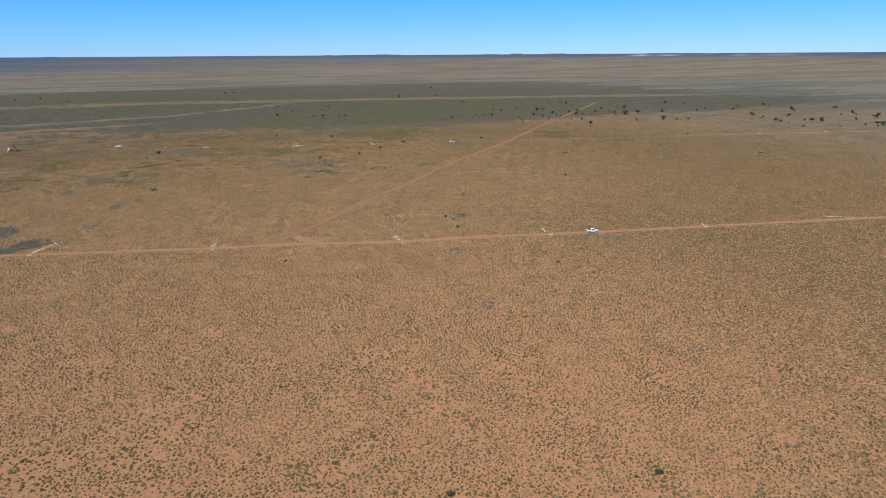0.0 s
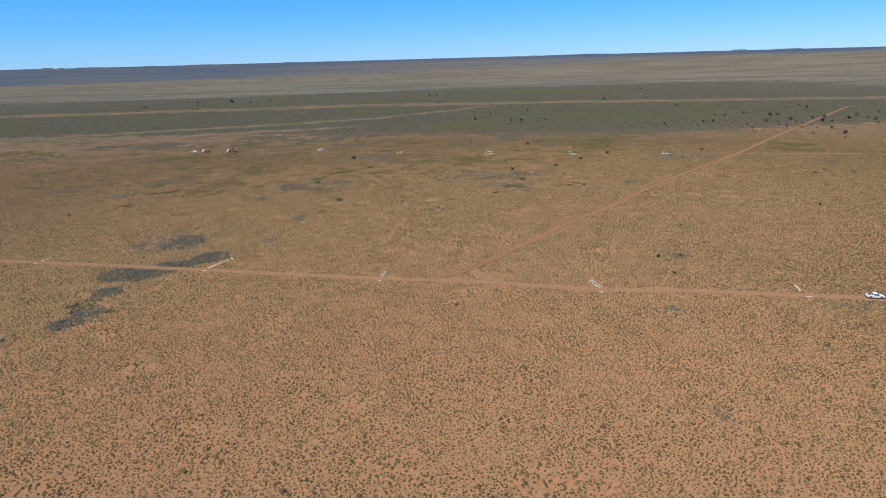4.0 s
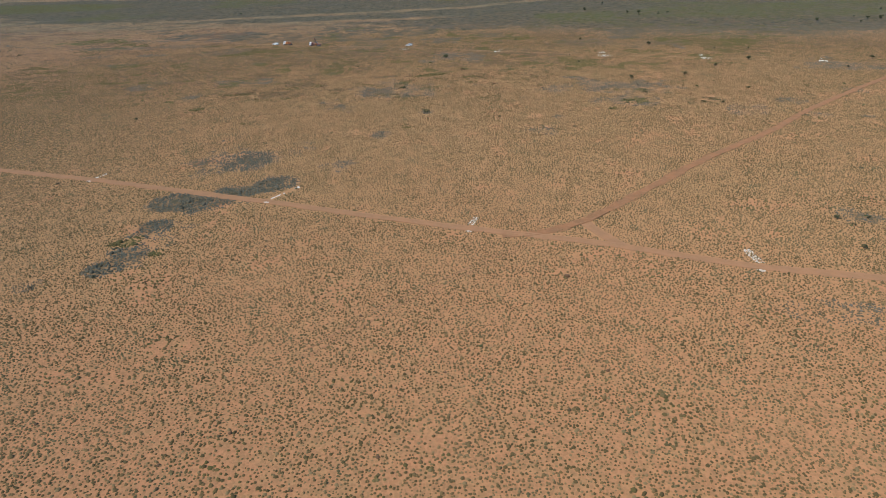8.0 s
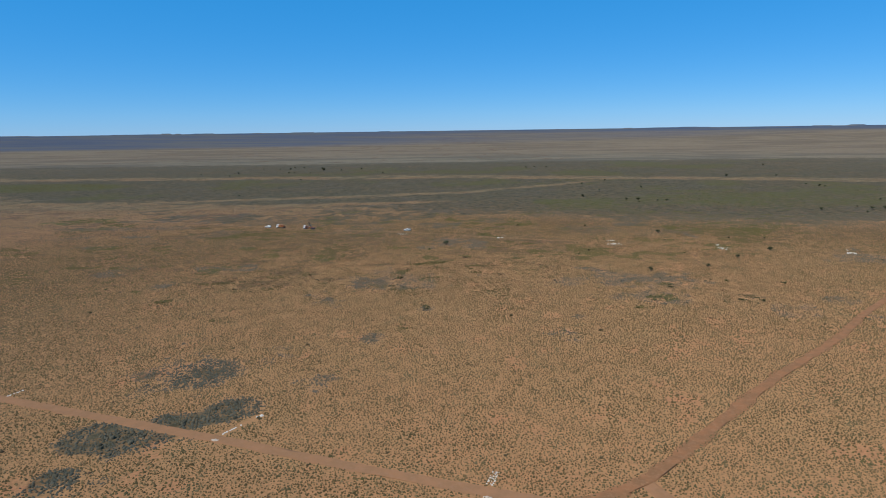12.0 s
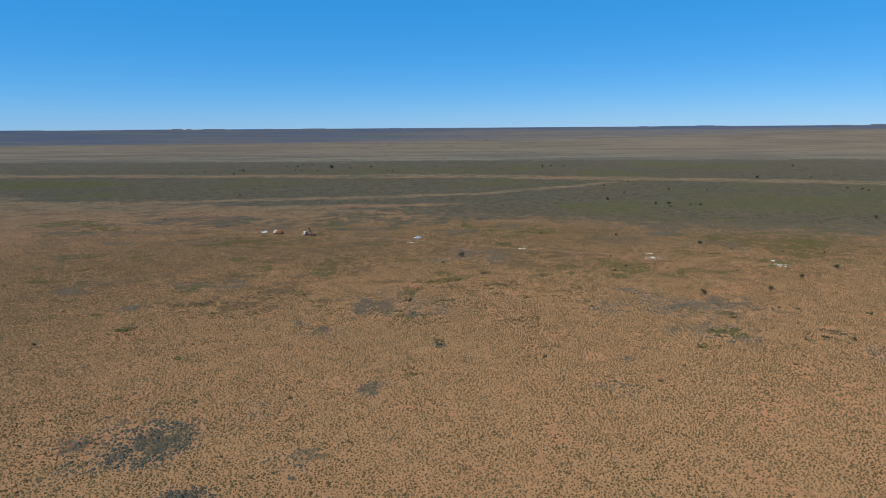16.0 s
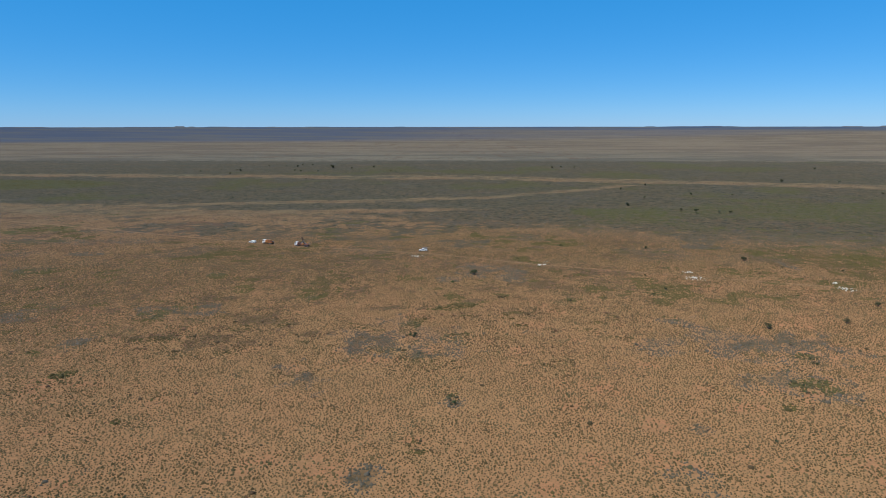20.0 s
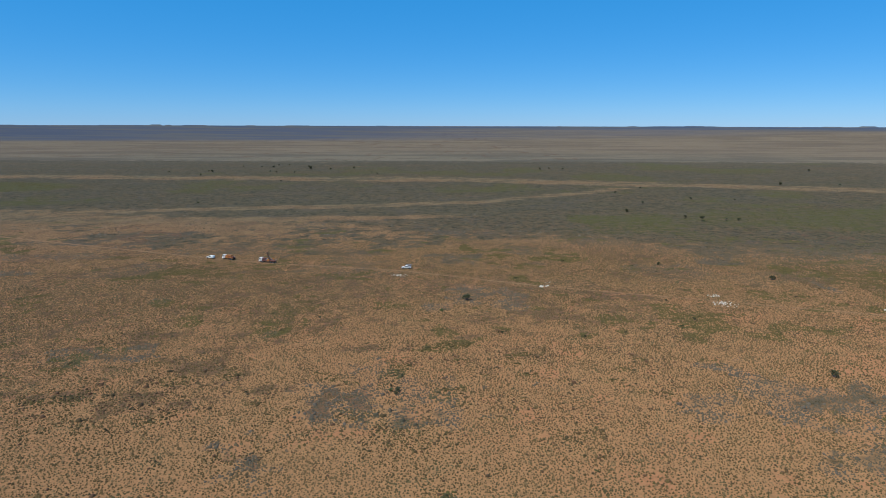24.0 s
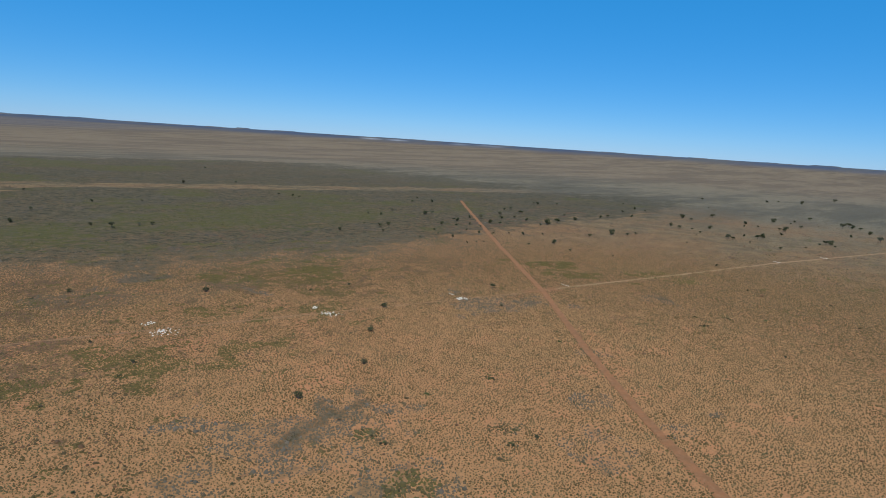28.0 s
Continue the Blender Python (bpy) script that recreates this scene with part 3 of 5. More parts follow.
def build_hills():
    """A low ridge along the horizon with a few flat-topped rises."""
    az = np.arange(-75, 130, 0.06)
    a = np.radians(az)
    crest = 1.3 * lumps(a * 40 + 90, a * 3 + 50, 0.55, 3, 5) + 2.0 * step(lumps(a * 40 + 50, a * 0 + 52, 1.7, 9, 2), 0.58, 0.62)
    for at, half, tall in ((-24.4, 0.35, 6.0), (-23.5, 0.2, 4.0), (-21.5, 0.8, 3.0), (33.0, 0.5, 5.0), (36.5, 0.9, 3.5), (81.5, 0.9, 5.0), (20.0, 2.5, 2.5)):
        crest = crest + tall * step(np.abs(az - at), half * 1.3, half * 0.8)
    rows = []
    for far_, rise in ((4700, -2.5), (4790, -1.0), (4815, 0.0), (4850, 0.0), (4900, -6.0)):
        x, y = MID[0] + far_ * np.sin(a), MID[1] + far_ * np.cos(a)
        share = 1.0 if rise == 0 else 0.35 if rise == -1.0 else 0.0
        rows.append(np.stack([x, y, height(x, y) + rise + share * crest], 1))
    v = np.stack(rows, 1).reshape(-1, 3)
    n = len(rows)
    i = (np.arange(len(az) - 1)[:, None] * n + np.arange(n - 1)).ravel()
    # no air in between: the hills' blue-grey base colour carries the haze
    m = Mat("hills_painted_haze_blue_grey", 0.95, spec=0.05)
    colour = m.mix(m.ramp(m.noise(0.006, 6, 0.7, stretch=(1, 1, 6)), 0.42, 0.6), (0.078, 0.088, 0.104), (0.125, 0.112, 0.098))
    tagged(new("backdrop", quick_mesh("backdrop", v, np.stack([i, i + n, i + n + 1, i + 1], 1), m.done(colour))), "low hills along the horizon, haze painted on in blue-grey", "hills", kind="structure")


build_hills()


def strip(name, line, width, material, lift=0.05, wobble=0.5, seed=1, label=""):
    """A track that lies on the ground, with uneven edges and two wheel hollows."""
    pts, total = [], 0.0
    for (x0, y0), (x1, y1) in zip(line, line[1:]):
        d = math.hypot(x1 - x0, y1 - y0)
        for s in range(max(1, int(d / 1.5))):
            t = s / max(1, int(d / 1.5))
            pts.append((x0 + (x1 - x0) * t, y0 + (y1 - y0) * t))
    pts = np.array(pts)
    for _ in range(12):
        pts[1:-1] = (pts[:-2] + 2 * pts[1:-1] + pts[2:]) / 4
    way = np.gradient(pts, axis=0)
    way /= np.linalg.norm(way, axis=1)[:, None]
    side = np.stack([-way[:, 1], way[:, 0]], 1)
    across = np.array([-0.5, -0.42, -0.25, 0.0, 0.25, 0.42, 0.5])
    rise = np.array([-0.06, 0.03, -0.02, 0.01, -0.02, 0.03, -0.06])
    at = np.arange(len(pts)) * 1.5
    verts = []
    for k, (a, h) in enumerate(zip(across, rise)):
        edge = width * a
        if k in (0, 6):
            edge = edge + wobble * (lumps(at, at * 0 + k, 4, seed + k, 3) - 0.5) * 2
        xy = pts + side * np.reshape(edge * np.ones(len(pts)), (-1, 1))
        verts.append(np.column_stack([xy, height(xy[:, 0], xy[:, 1]) + lift + h]))
    verts = np.stack(verts, 1).reshape(-1, 3)
    n = len(across)
    i = (np.arange(len(pts) - 1)[:, None] * n + np.arange(n - 1)).ravel()
    me = quick_mesh(name, verts, np.stack([i, i + n, i + n + 1, i + 1], 1), material)
    return tagged(new(name, me), label, "track", kind="structure")


strip("road", TRACKS["drill_line"], 3.2, M_TRACK, 0.085, seed=3, label="graded red dirt track along the drill line")
strip("road", TRACKS["main"], 3.1, M_WORN, 0.07, 1.3, seed=8, label="wide bare red dirt track across the plain")
strip("road", TRACKS["arm"], 3.2, M_TRACK, 0.055, seed=12, label="short red dirt turning arm between two tracks")
WEST, EAST = TRACKS["far_line"].index((29, 389)), TRACKS["far_line"].index((251, 314))
strip("road", TRACKS["far_line"][:WEST + 1], 1.7, M_FAINT, 0.05, 0.8, seed=15, label="faint tan dirt track where the drill rig works")
strip("road", TRACKS["far_line"][WEST:EAST + 1], 0.9, M_FAINT, 0.05, 0.6, seed=16, label="overgrown faint dirt track through dry grass")
strip("road", TRACKS["far_line"][EAST:], 2.2, M_PALE, 0.05, 0.9, seed=17, label="worn red dirt track east of the crossing")
strip("road", [(242, 319), (249, 315), (256, 313), (264, 311)], 6.0, M_WORN, 0.058, 1.6, seed=19, label="bare red apron where two tracks cross")


def domes(name, label, category, material, x, y, size, tall, tints, sides=5, rings=1):
    """Many low rounded plants as one mesh: uneven rings that close in an apex."""
    n = len(x)
    per = sides * rings + 1
    ring = rng.uniform(0, 2 * np.pi, n)[:, None] + np.arange(sides) * np.pi * 2 / sides
    v = np.zeros((n, per, 3), np.float32)
    for k, (rad, h) in enumerate(((1.0, 0.1), (0.78, 0.74))[:rings]):
        d = size[:, None] * rad * rng.uniform(0.75, 1.22, (n, sides))
        row = slice(k * sides, (k + 1) * sides)
        v[:, row, 0] = x[:, None] + d * np.cos(ring + 0.5 * k)
        v[:, row, 1] = y[:, None] + d * np.sin(ring + 0.5 * k)
        v[:, row, 2] = tall[:, None] * h * rng.uniform(0.6, 1.3, (n, sides)) - 0.03
    v[:, -1, 0] = x + rng.uniform(-0.25, 0.25, n) * size
    v[:, -1, 1] = y + rng.uniform(-0.25, 0.25, n) * size
    v[:, -1, 2] = tall
    v[:, :, 2] += height(x, y)[:, None]
    one = []
    for i in range(sides):
        j, top = (i + 1) % sides, sides * (rings - 1)
        if rings == 2:
            one += [(i, j, sides + i), (j, sides + j, sides + i)]
        one.append((top + i, top + j, per - 1))
    tris = (np.array(one)[None] + np.arange(n)[:, None, None] * per).reshape(-1, 3)
    me = quick_mesh(name, v.reshape(-1, 3), tris, material)
    me.polygons.foreach_set("use_smooth", np.ones(len(me.polygons), bool))
    for key, values in tints.items():
        give(me, key, np.repeat(np.clip(values, 0, 1), per))
    tagged(new(name, me), label, category, kind="stuff")


def jittered(cell, area):
    gx, gy = np.arange(area[0], area[1], cell), np.arange(area[2], area[3], cell)
    x, y = np.meshgrid(gx, gy)
    x, y = x.ravel(), y.ravel()
    return x + rng.uniform(-0.5, 0.5, x.size) * cell, y + rng.uniform(-0.5, 0.5, x.size) * cell


def build_tussocks(name, label, cell, area, share, small, large, sides):
    """Low grass clumps over an area (x0, x1, y0, y1); share tells how many stand at a place, from 0 to 1."""
    x, y = jittered(cell, area)
    keep = rng.random(x.size) < share(x, y)
    x, y = x[keep], y[keep]
    c = cover(x, y)
    knot = step(lumps(x * 0.8 + y * 0.6, y * 0.8 - x * 0.6, 3.1, 171, 3), 0.38, 0.60)
    p = (0.97 - 0.5 * c["bare"]) * (0.84 + 0.16 * knot) - 0.3 * c["dark"]
    for line, half in (("drill_line", 1.6), ("main", 1.15), ("arm", 1.9), ("heap_row", 1.2), ("far_line", 0.45)):
        p = p * (off_line(x, y, TRACKS[line]) > half * rng.uniform(0.8, 1.15, len(x)))
    keep = rng.random(x.size) < p
    x, y = x[keep], y[keep]
    dark, green, bare = c["dark"][keep], c["green"][keep], c["bare"][keep]
    n = len(x)
    size = rng.uniform(small, large, n) * (0.92 + 0.16 * knot[keep]) * (1 + 0.25 * dark + 0.25 * bare) * (1 + 0.5 * (rng.random(n) < 0.08))
    tall = size * rng.uniform(0.9, 1.5, n)
    domes(name, label, "grass", M_TUSSOCK, x, y, size, tall, {"dark": dark, "green": np.maximum(green, 0.5 * bare * (rng.random(n) < 0.35))}, sides)


def thin(x, y):
    return 0.95 * (1 - thick(x, y)) * step(np.hypot((x - 60) / 1.25, y - 200), 360, 230)


build_tussocks("grass_tussocks", "dry straw and olive grass tussocks scattered over red earth", 0.59, (-240, 340, -95, 490), thick, 0.155, 0.262, 5)
build_tussocks("grass_clumps", "larger dry grass clumps spread thinly over the outer plain", 0.92, (-390, 510, -105, 560), thin, 0.22, 0.36, 3)


def scrub_material():
    m = Mat("low_scrub_leaves", 0.85, spec=0.15)
    r = m.island()
    c = m.mix(m.ramp(r, 0.1, 0.9), (0.128, 0.066, 0.030), (0.078, 0.054, 0.022))
    c = m.mix(m.ramp(m.attr("dark"), 0.1, 0.5), c, m.mix(r, (0.150, 0.114, 0.074), (0.088, 0.072, 0.044)))
    c = m.mix(m.ramp(m.attr("dark"), 0.8, 0.95), c, m.mix(r, (0.122, 0.097, 0.056), (0.062, 0.051, 0.027)))
    c = m.mix(m.math("MULTIPLY", m.attr("green"), 0.85), c, m.mix(r, (0.108, 0.082, 0.019), (0.064, 0.051, 0.014)))
    m.bump(m.noise(6, 3), 0.9, 0.2)
    return m.done(c)


def clear_of_tracks(x, y):
    ok = np.ones(len(x), bool)
    for name, half in (("drill_line", 2.2), ("main", 2.4), ("arm", 2.2), ("heap_row", 1.7), ("far_line", 1.4)):
        ok &= off_line(x, y, TRACKS[name]) > half
    return ok


def build_scrub():
    """Low bushes, thick in the mats of scrub and in the belt, single ones elsewhere."""
    x, y = jittered(0.72, (-270, 330, -70, 480))
    c = cover(x, y)
    tuft = step(lumps(x, y, 2.6, 91, 2), 0.36, 0.56)
    p = 0.0035 + 0.007 * step(y, 150, 330) + (0.5 * c["brown"] + 0.95 * c["green"] + 0.22 * c["dark"] + 0.6 * step(c["dark"], 0.85, 0.97)) * (0.25 + 0.75 * tuft)
    keep = (rng.random(len(x)) < p) & clear_of_tracks(x, y)
    x, y, n = x[keep], y[keep], int(keep.sum())
    size = rng.uniform(0.20, 0.40, n) * (1 + 0.25 * c["green"][keep]) * (1 + 0.8 * (rng.random(n) < 0.04))
    near = np.hypot(x, y - 150) < 170
    tints = {k: c[k][keep] for k in ("dark", "green")}
    for name, label, part_, rings in (("low_scrub", "low grey, brown and olive scrub bushes in torn mats", near, 2), ("distant_scrub", "dense low scrub bushes before the belt", ~near, 1)):
        domes(name, label, "scrub", M_SCRUB, x[part_], y[part_], size[part_], size[part_] * rng.uniform(0.6, 1.0, int(part_.sum())), {k: v[part_] for k, v in tints.items()}, 5, rings)
    n = 420000
    x, y = rng.uniform(-620, 900, n), rng.uniform(-60, 1100, n)
    inner = (x > -270) & (x < 330) & (y < 480)
    x, y = x[~inner], y[~inner]
    c = cover(x, y)
    tuft = step(lumps(x, y, 9, 93, 3), 0.45, 0.6)
    p = 0.010 + tuft * (0.6 * c["brown"] + 0.4 * c["green"] + 0.28 * c["dark"])
    keep = (rng.random(len(x)) < p) & clear_of_tracks(x, y)
    x, y, n = x[keep], y[keep], int(keep.sum())
    size = rng.uniform(0.35, 0.75, n) * (1 + 0.8 * (rng.random(n) < 0.03))
    domes("belt_scrub", "grey and olive scrub bushes spread over the far belt", "scrub", M_SCRUB, x, y, size, size * rng.uniform(0.6, 1.1, n), {k: c[k][keep] for k in ("dark", "green")}, 5, 1)


M_SCRUB = scrub_material()
build_scrub()


def part(name, bm, material, parent=None, label="", smooth=False):
    """Links a bmesh as one mesh object under a thing or a part."""
    me = bpy.data.meshes.new(name)
    bm.normal_update()
    bm.to_mesh(me)
    bm.free()
    me.materials.append(material)
    if smooth:
        me.polygons.foreach_set("use_smooth", [True] * len(me.polygons))
    ob = new(name, me)
    ob.parent = parent
    if label:
        ob["label"] = label
    return ob


def thing(name, label, category, group=""):
    return tagged(new(name), label, category, group)


# ---- trees and shrubs: place and width ----
TREES = []
TREES += [(332.8, 499.4, 3.7), (344.3, 501.6, 3.4), (316.3, 480.2, 2.4), (425.4, 533, 3.9), (431.8, 530.4, 4), (497.5, 612.4, 3.1), (520.3, 603.7, 3.7), (534, 637.3, 2.8), (388.2, 484.1, 3.1), (344.2, 452.1, 1.7), (422.4, 498.1, 2.5), (419.3, 491.7, 3.7), (392.6, 472.6, 2.7), (448.2, 500.1, 2.6), (454.6, 493.1, 4.4), (407.1, 459, 2.3), (377.7, 439.8, 2.2), (387.1, 433, 1.8), (434.9, 468.5, 3.7), (494.9, 498.3, 4.2), (438.9, 461.3, 3.3), (472.8, 481.9, 3.5), (395.1, 424.1, 2.2), (542.1, 524.1, 2.5), (553.8, 523.5, 3.6), (527.9, 495.7, 5.3)]
TREES += [(484.7, 462.7, 3.5), (492.6, 480.5, 2.7), (402.9, 416.6, 2.6), (464.6, 437.3, 2.9), (417.6, 408.1, 2.2), (480.2, 438.9, 6), (498.6, 439.3, 5.7), (386.6, 381.2, 3.4), (364.1, 388.1, 2), (560.2, 464.3, 2.9), (535.8, 440, 4.1), (444.9, 381.7, 3.4), (477.3, 377.9, 4.7), (485.6, 367.9, 2.8), (500.7, 366.7, 2.8), (588.7, 438.3, 3), (599.4, 435.1, 4), (331.3, 416.5, 1.6), (338.7, 414.4, 1.6), (345.2, 412.9, 1.7), (344.5, 439.1, 2.1), (417.8, 567, 2.7), (384.2, 548.2, 2.5), (379.2, 558.9, 2.5), (330.2, 513.7, 2.2), (357.8, 466.7, 1.8)]
TREES += [(319.1, 447.9, 1.7), (411, 472.8, 2), (378.9, 452.4, 2.2), (236.9, 331.9, 3.4), (257.7, 344.9, 1), (659.7, 526.2, 3.5), (639.4, 540.8, 3.4), (635, 543.9, 2.9), (782.7, 495.1, 2.5), (728.8, 458.2, 3.5), (671.6, 449.7, 3.3), (632.3, 423.1, 3.1), (368.6, 359.2, 1.9), (376.3, 332.9, 1.3), (732.3, 459.6, 2.8), (716.4, 440.6, 2.7), (599.4, 370.8, 3.5), (588, 359.5, 3.8), (589.9, 348.1, 2.9), (619.4, 340.5, 3.9), (571.4, 335.5, 2.8), (690.2, 388.8, 5), (676.3, 375.6, 3.4), (746.6, 372.9, 5.7), (712, 329.9, 3.9), (692.1, 313.5, 2.8)]
TREES += [(682.8, 324.3, 2.3), (557.3, 308.1, 5), (559.8, 305.1, 3.8), (594.4, 304.1, 2.4), (587.1, 291.4, 5.1), (599.8, 290, 4.4), (551, 289.8, 1.9), (493, 322.5, 2.1), (772.9, 314.7, 5.6), (774.9, 297.5, 2.5), (805.3, 298.6, 2.6), (737.7, 281.7, 3.8), (861.4, 291.2, 5.5), (644.1, 283.4, 3), (688.8, 293.1, 3.6), (685.8, 287.5, 5.4), (802.1, 250.9, 6.5), (829.6, 248.3, 6.7), (810.6, 242.6, 5), (800.2, 234.6, 4.4), (706.6, 234.3, 3.1), (598.9, 246.6, 2.7), (611.5, 243.2, 5.8), (615.8, 240.4, 4.7), (598.8, 235.1, 2.3), (758.7, 222.7, 4.1)]
TREES += [(692.9, 210, 5.8), (536.9, 264.5, 3.2), (1144.8, 395.2, 4.5), (1182.3, 385, 3.9), (1192.4, 351.3, 6.1), (1358.9, 322.1, 7.6), (1045.3, 470.7, 4.4), (406.4, 277.1, 1.7), (-301.7, 1123.4, 3.9), (-283.7, 1125.2, 4), (-285.4, 1164.7, 4.1), (-270, 1172.4, 4.2), (-262.5, 1029.2, 3.6), (-251.2, 1021.3, 3.5), (-217.4, 1088, 7.7), (-399.4, 1010.9, 3.4), (-350.2, 1027.6, 4.5), (-345, 1028, 4.5), (-207, 876, 3), (-336.9, 963.8, 3.2), (-222.8, 1010.4, 3.5), (-334.9, 1136.5, 4), (-223.1, 665.8, 2.1), (-175.2, 526.7, 1.5), (-154.6, 1110.7, 4), (-105.6, 997, 3.5)]
TREES += [(-115.8, 1017.6, 3.6), (-185.6, 1082.2, 3.9), (171.4, 575.4, 5.2), (164.1, 587.1, 2.9), (189.9, 577.9, 2.4), (197.1, 574.3, 3.8), (214, 706.8, 3), (249.4, 696.7, 2.9), (158.1, 756.8, 3.2), (197, 802, 3.4), (401, 713.7, 3), (407.4, 698.7, 2.9), (404.9, 684.7, 2.8), (130, 618, 3.6), (158, 669.7, 3.9), (277.7, 507.1, 2), (293.1, 500.1, 3.2), (529.8, 1071.5, 4.6), (371.7, 850.2, 3.6), (431.9, 838.1, 3.5), (169, 1101.3, 4.8), (133, 1096.8, 4.8), (148, 1103.1, 4.8), (91.7, 429.8, 2)]
SHRUBS = []
SHRUBS += [(132, 400.8, 3), (146.2, 321.4, 2.4), (171.7, 340.1, 2.5), (122.3, 300.4, 2), (93.1, 293.7, 2.3), (89.3, 294.4, 1), (141.2, 267.5, 4), (252.6, 240.3, 5), (264.3, 247.5, 3.3), (273.6, 236.4, 2.9), (284.6, 224.5, 1.9), (173.1, 230.2, 1.5), (155.2, 243.1, 1.1), (104.1, 310.8, 1.1), (75.1, 342.8, 1.9), (68.3, 335.5, 3.9), (166.4, 377.7, 2.2), (126.4, 372.7, 1.7), (124.2, 335.1, 1.5), (73.7, 366.7, 1.5), (92, 266.1, 3.7), (59.7, 271.2, 1.1), (94.4, 235, 1), (50.6, 281.2, 1), (187.9, 270.7, 1.8), (211.9, 310.4, 2.1)]
SHRUBS += [(343.6, 207.7, 2.2), (304.6, 192.8, 1.7), (234.6, 208.2, 1.6), (92, 277.3, 1.7), (110.4, 273.3, 1.5), (119, 273.2, 1.8), (116.2, 247.3, 2.5), (118.6, 239.5, 1.6), (143.6, 242.3, 2.5), (38.7, 288.2, 1.3), (111.6, 391.8, 1.9), (342.9, 244.9, 1.8), (291.6, 274.9, 1.6), (108.3, 413, 1.3), (131.7, 373, 1.3), (-2.6, 367.7, 3.4), (91.5, 262.3, 4.1), (-9.6, 234.1, 4.3), (50.1, 275.2, 1.2), (55.9, 329.4, 1.5), (170.8, 571, 5.1), (162.6, 584.2, 2.8), (188.3, 573.8, 3.7), (-84.7, 262, 1.2), (-115.6, 301.1, 3.2), (-68.3, 193.1, 3.2)]
SHRUBS += [(-58.7, 212.7, 1), (-149.4, 268.9, 1.6), (-135.2, 232.2, 1.7), (-108.8, 214.5, 1.5), (58.9, 217.7, 1.2), (46.3, 222.2, 1.2), (29.5, 204.4, 1.3), (95.5, 225.7, 1.2), (-130.2, 254.1, 1.1), (111.4, 242, 4.4), (78.6, 242.9, 3.1), (-23.4, 283.3, 6.3), (46.8, 437.9, 4.1), (20, 402.2, 4.3), (85.2, 340.2, 1.6), (86.1, 415.5, 2.6), (78.5, 427.9, 2.7), (142.7, 385.2, 1.7), (186.6, 375.7, 2.2), (47.7, 329.6, 1.5), (-27.8, 310.5, 1.1), (-12, 352.9, 2.3), (7.4, 329, 4.2), (33.7, 325.3, 1.6), (-34.9, 287.3, 1.2), (-60.6, 282.2, 1.1)]
SHRUBS += [(80.1, 246.9, 2.6), (78.6, 250, 1.2), (-54.5, 284.1, 1.2), (18.7, 247, 1.1), (12.5, 296.4, 1), (64.1, 279.8, 1.1), (-54.2, 343.6, 1.4), (-82.5, 294.7, 1.1), (4.3, 352.3, 1.2), (241.5, 167.8, 2.9), (97.3, 99, 1.9), (101.9, 112, 2.9), (208.7, 241.4, 2.4), (197.9, 277.1, 2.6), (39.7, -9, 1.2), (201.9, 170.3, 2.2), (163.9, -10, 1.5), (93.7, -62.7, 1.2), (24.8, -40.7, 1.7), (66, -37.6, 1), (370.2, 176.4, 4.7), (358.1, 168.2, 2.3), (58.1, -50.9, 2), (308.6, 159, 3.2), (394.5, 155.6, 3.1), (886, 415.6, 5.5)]
SHRUBS += [(128.1, 153.4, 1.8), (100.2, 116.3, 2.3), (108.3, 116.7, 3.2), (72.4, 199.2, 1.5), (142.5, 216.8, 2.8), (6.7, 62.6, 1), (-45.8, 144.8, 1.4), (-91.8, 86.4, 1.5), (-80.2, 90.9, 1)]



def leafy(lobes, leaves, leaf, seed):
    """A crown: leaves scattered over uneven lobes, each (x, y, z, rx, rz)."""
    r = np.random.default_rng(seed)
    bm = bmesh.new()
    for x, y, z, rx, rz in lobes:
        for _ in range(int(leaves * rx * rx * 4)):
            a, b = r.uniform(0, 2 * np.pi), math.asin(r.uniform(-0.55, 1))
            k = r.uniform(0.55, 1.08)
            c = Vector((x + k * rx * math.cos(b) * math.cos(a), y + k * rx * math.cos(b) * math.sin(a), max(0.02, z + k * rz * math.sin(b))))
            u = Vector(r.normal(size=3)).normalized()
            v = u.orthogonal().normalized()
            s = leaf * r.uniform(0.6, 1.3)
            w = u.cross(v)
            fan = [bm.verts.new(c + v * s), bm.verts.new(c + w * s * 0.6), bm.verts.new(c - v * s * 0.9), bm.verts.new(c - w * s * 0.7 + u * s * 0.3)]
            bm.faces.new(fan)
    return bm


def limb(bm, a, b, ra, rb, sides=5):
    a, b = Vector(a), Vector(b)
    way = (b - a).normalized()
    u = way.orthogonal().normalized()
    v = way.cross(u)
    rings = []
    for p, rad in ((a, ra), ((a + b) / 2 + u * (b - a).length * 0.05, (ra + rb) / 2), (b, rb)):
        rings.append([bm.verts.new(p + (u * math.cos(k * 2 * math.pi / sides) + v * math.sin(k * 2 * math.pi / sides)) * rad) for k in range(sides)])
    for p, q in zip(rings, rings[1:]):
        for k in range(sides):
            bm.faces.new((p[k], p[(k + 1) % sides], q[(k + 1) % sides], q[k]))


def plant(kind, label, category, group, leaf_mat, lobes, leaves, leaf, stems, seed):
    """A shrub or tree one metre wide: stems and a crown."""
    ob = thing(kind, label, category, group)
    bm = bmesh.new()
    for a, b, ra, rb in stems:
        limb(bm, a, b, ra, rb)
    part("trunk" if category == "tree" else "stem", bm, M_BARK, ob)
    part("crown", leafy(lobes, leaves, leaf, seed), leaf_mat, ob)
    return ob


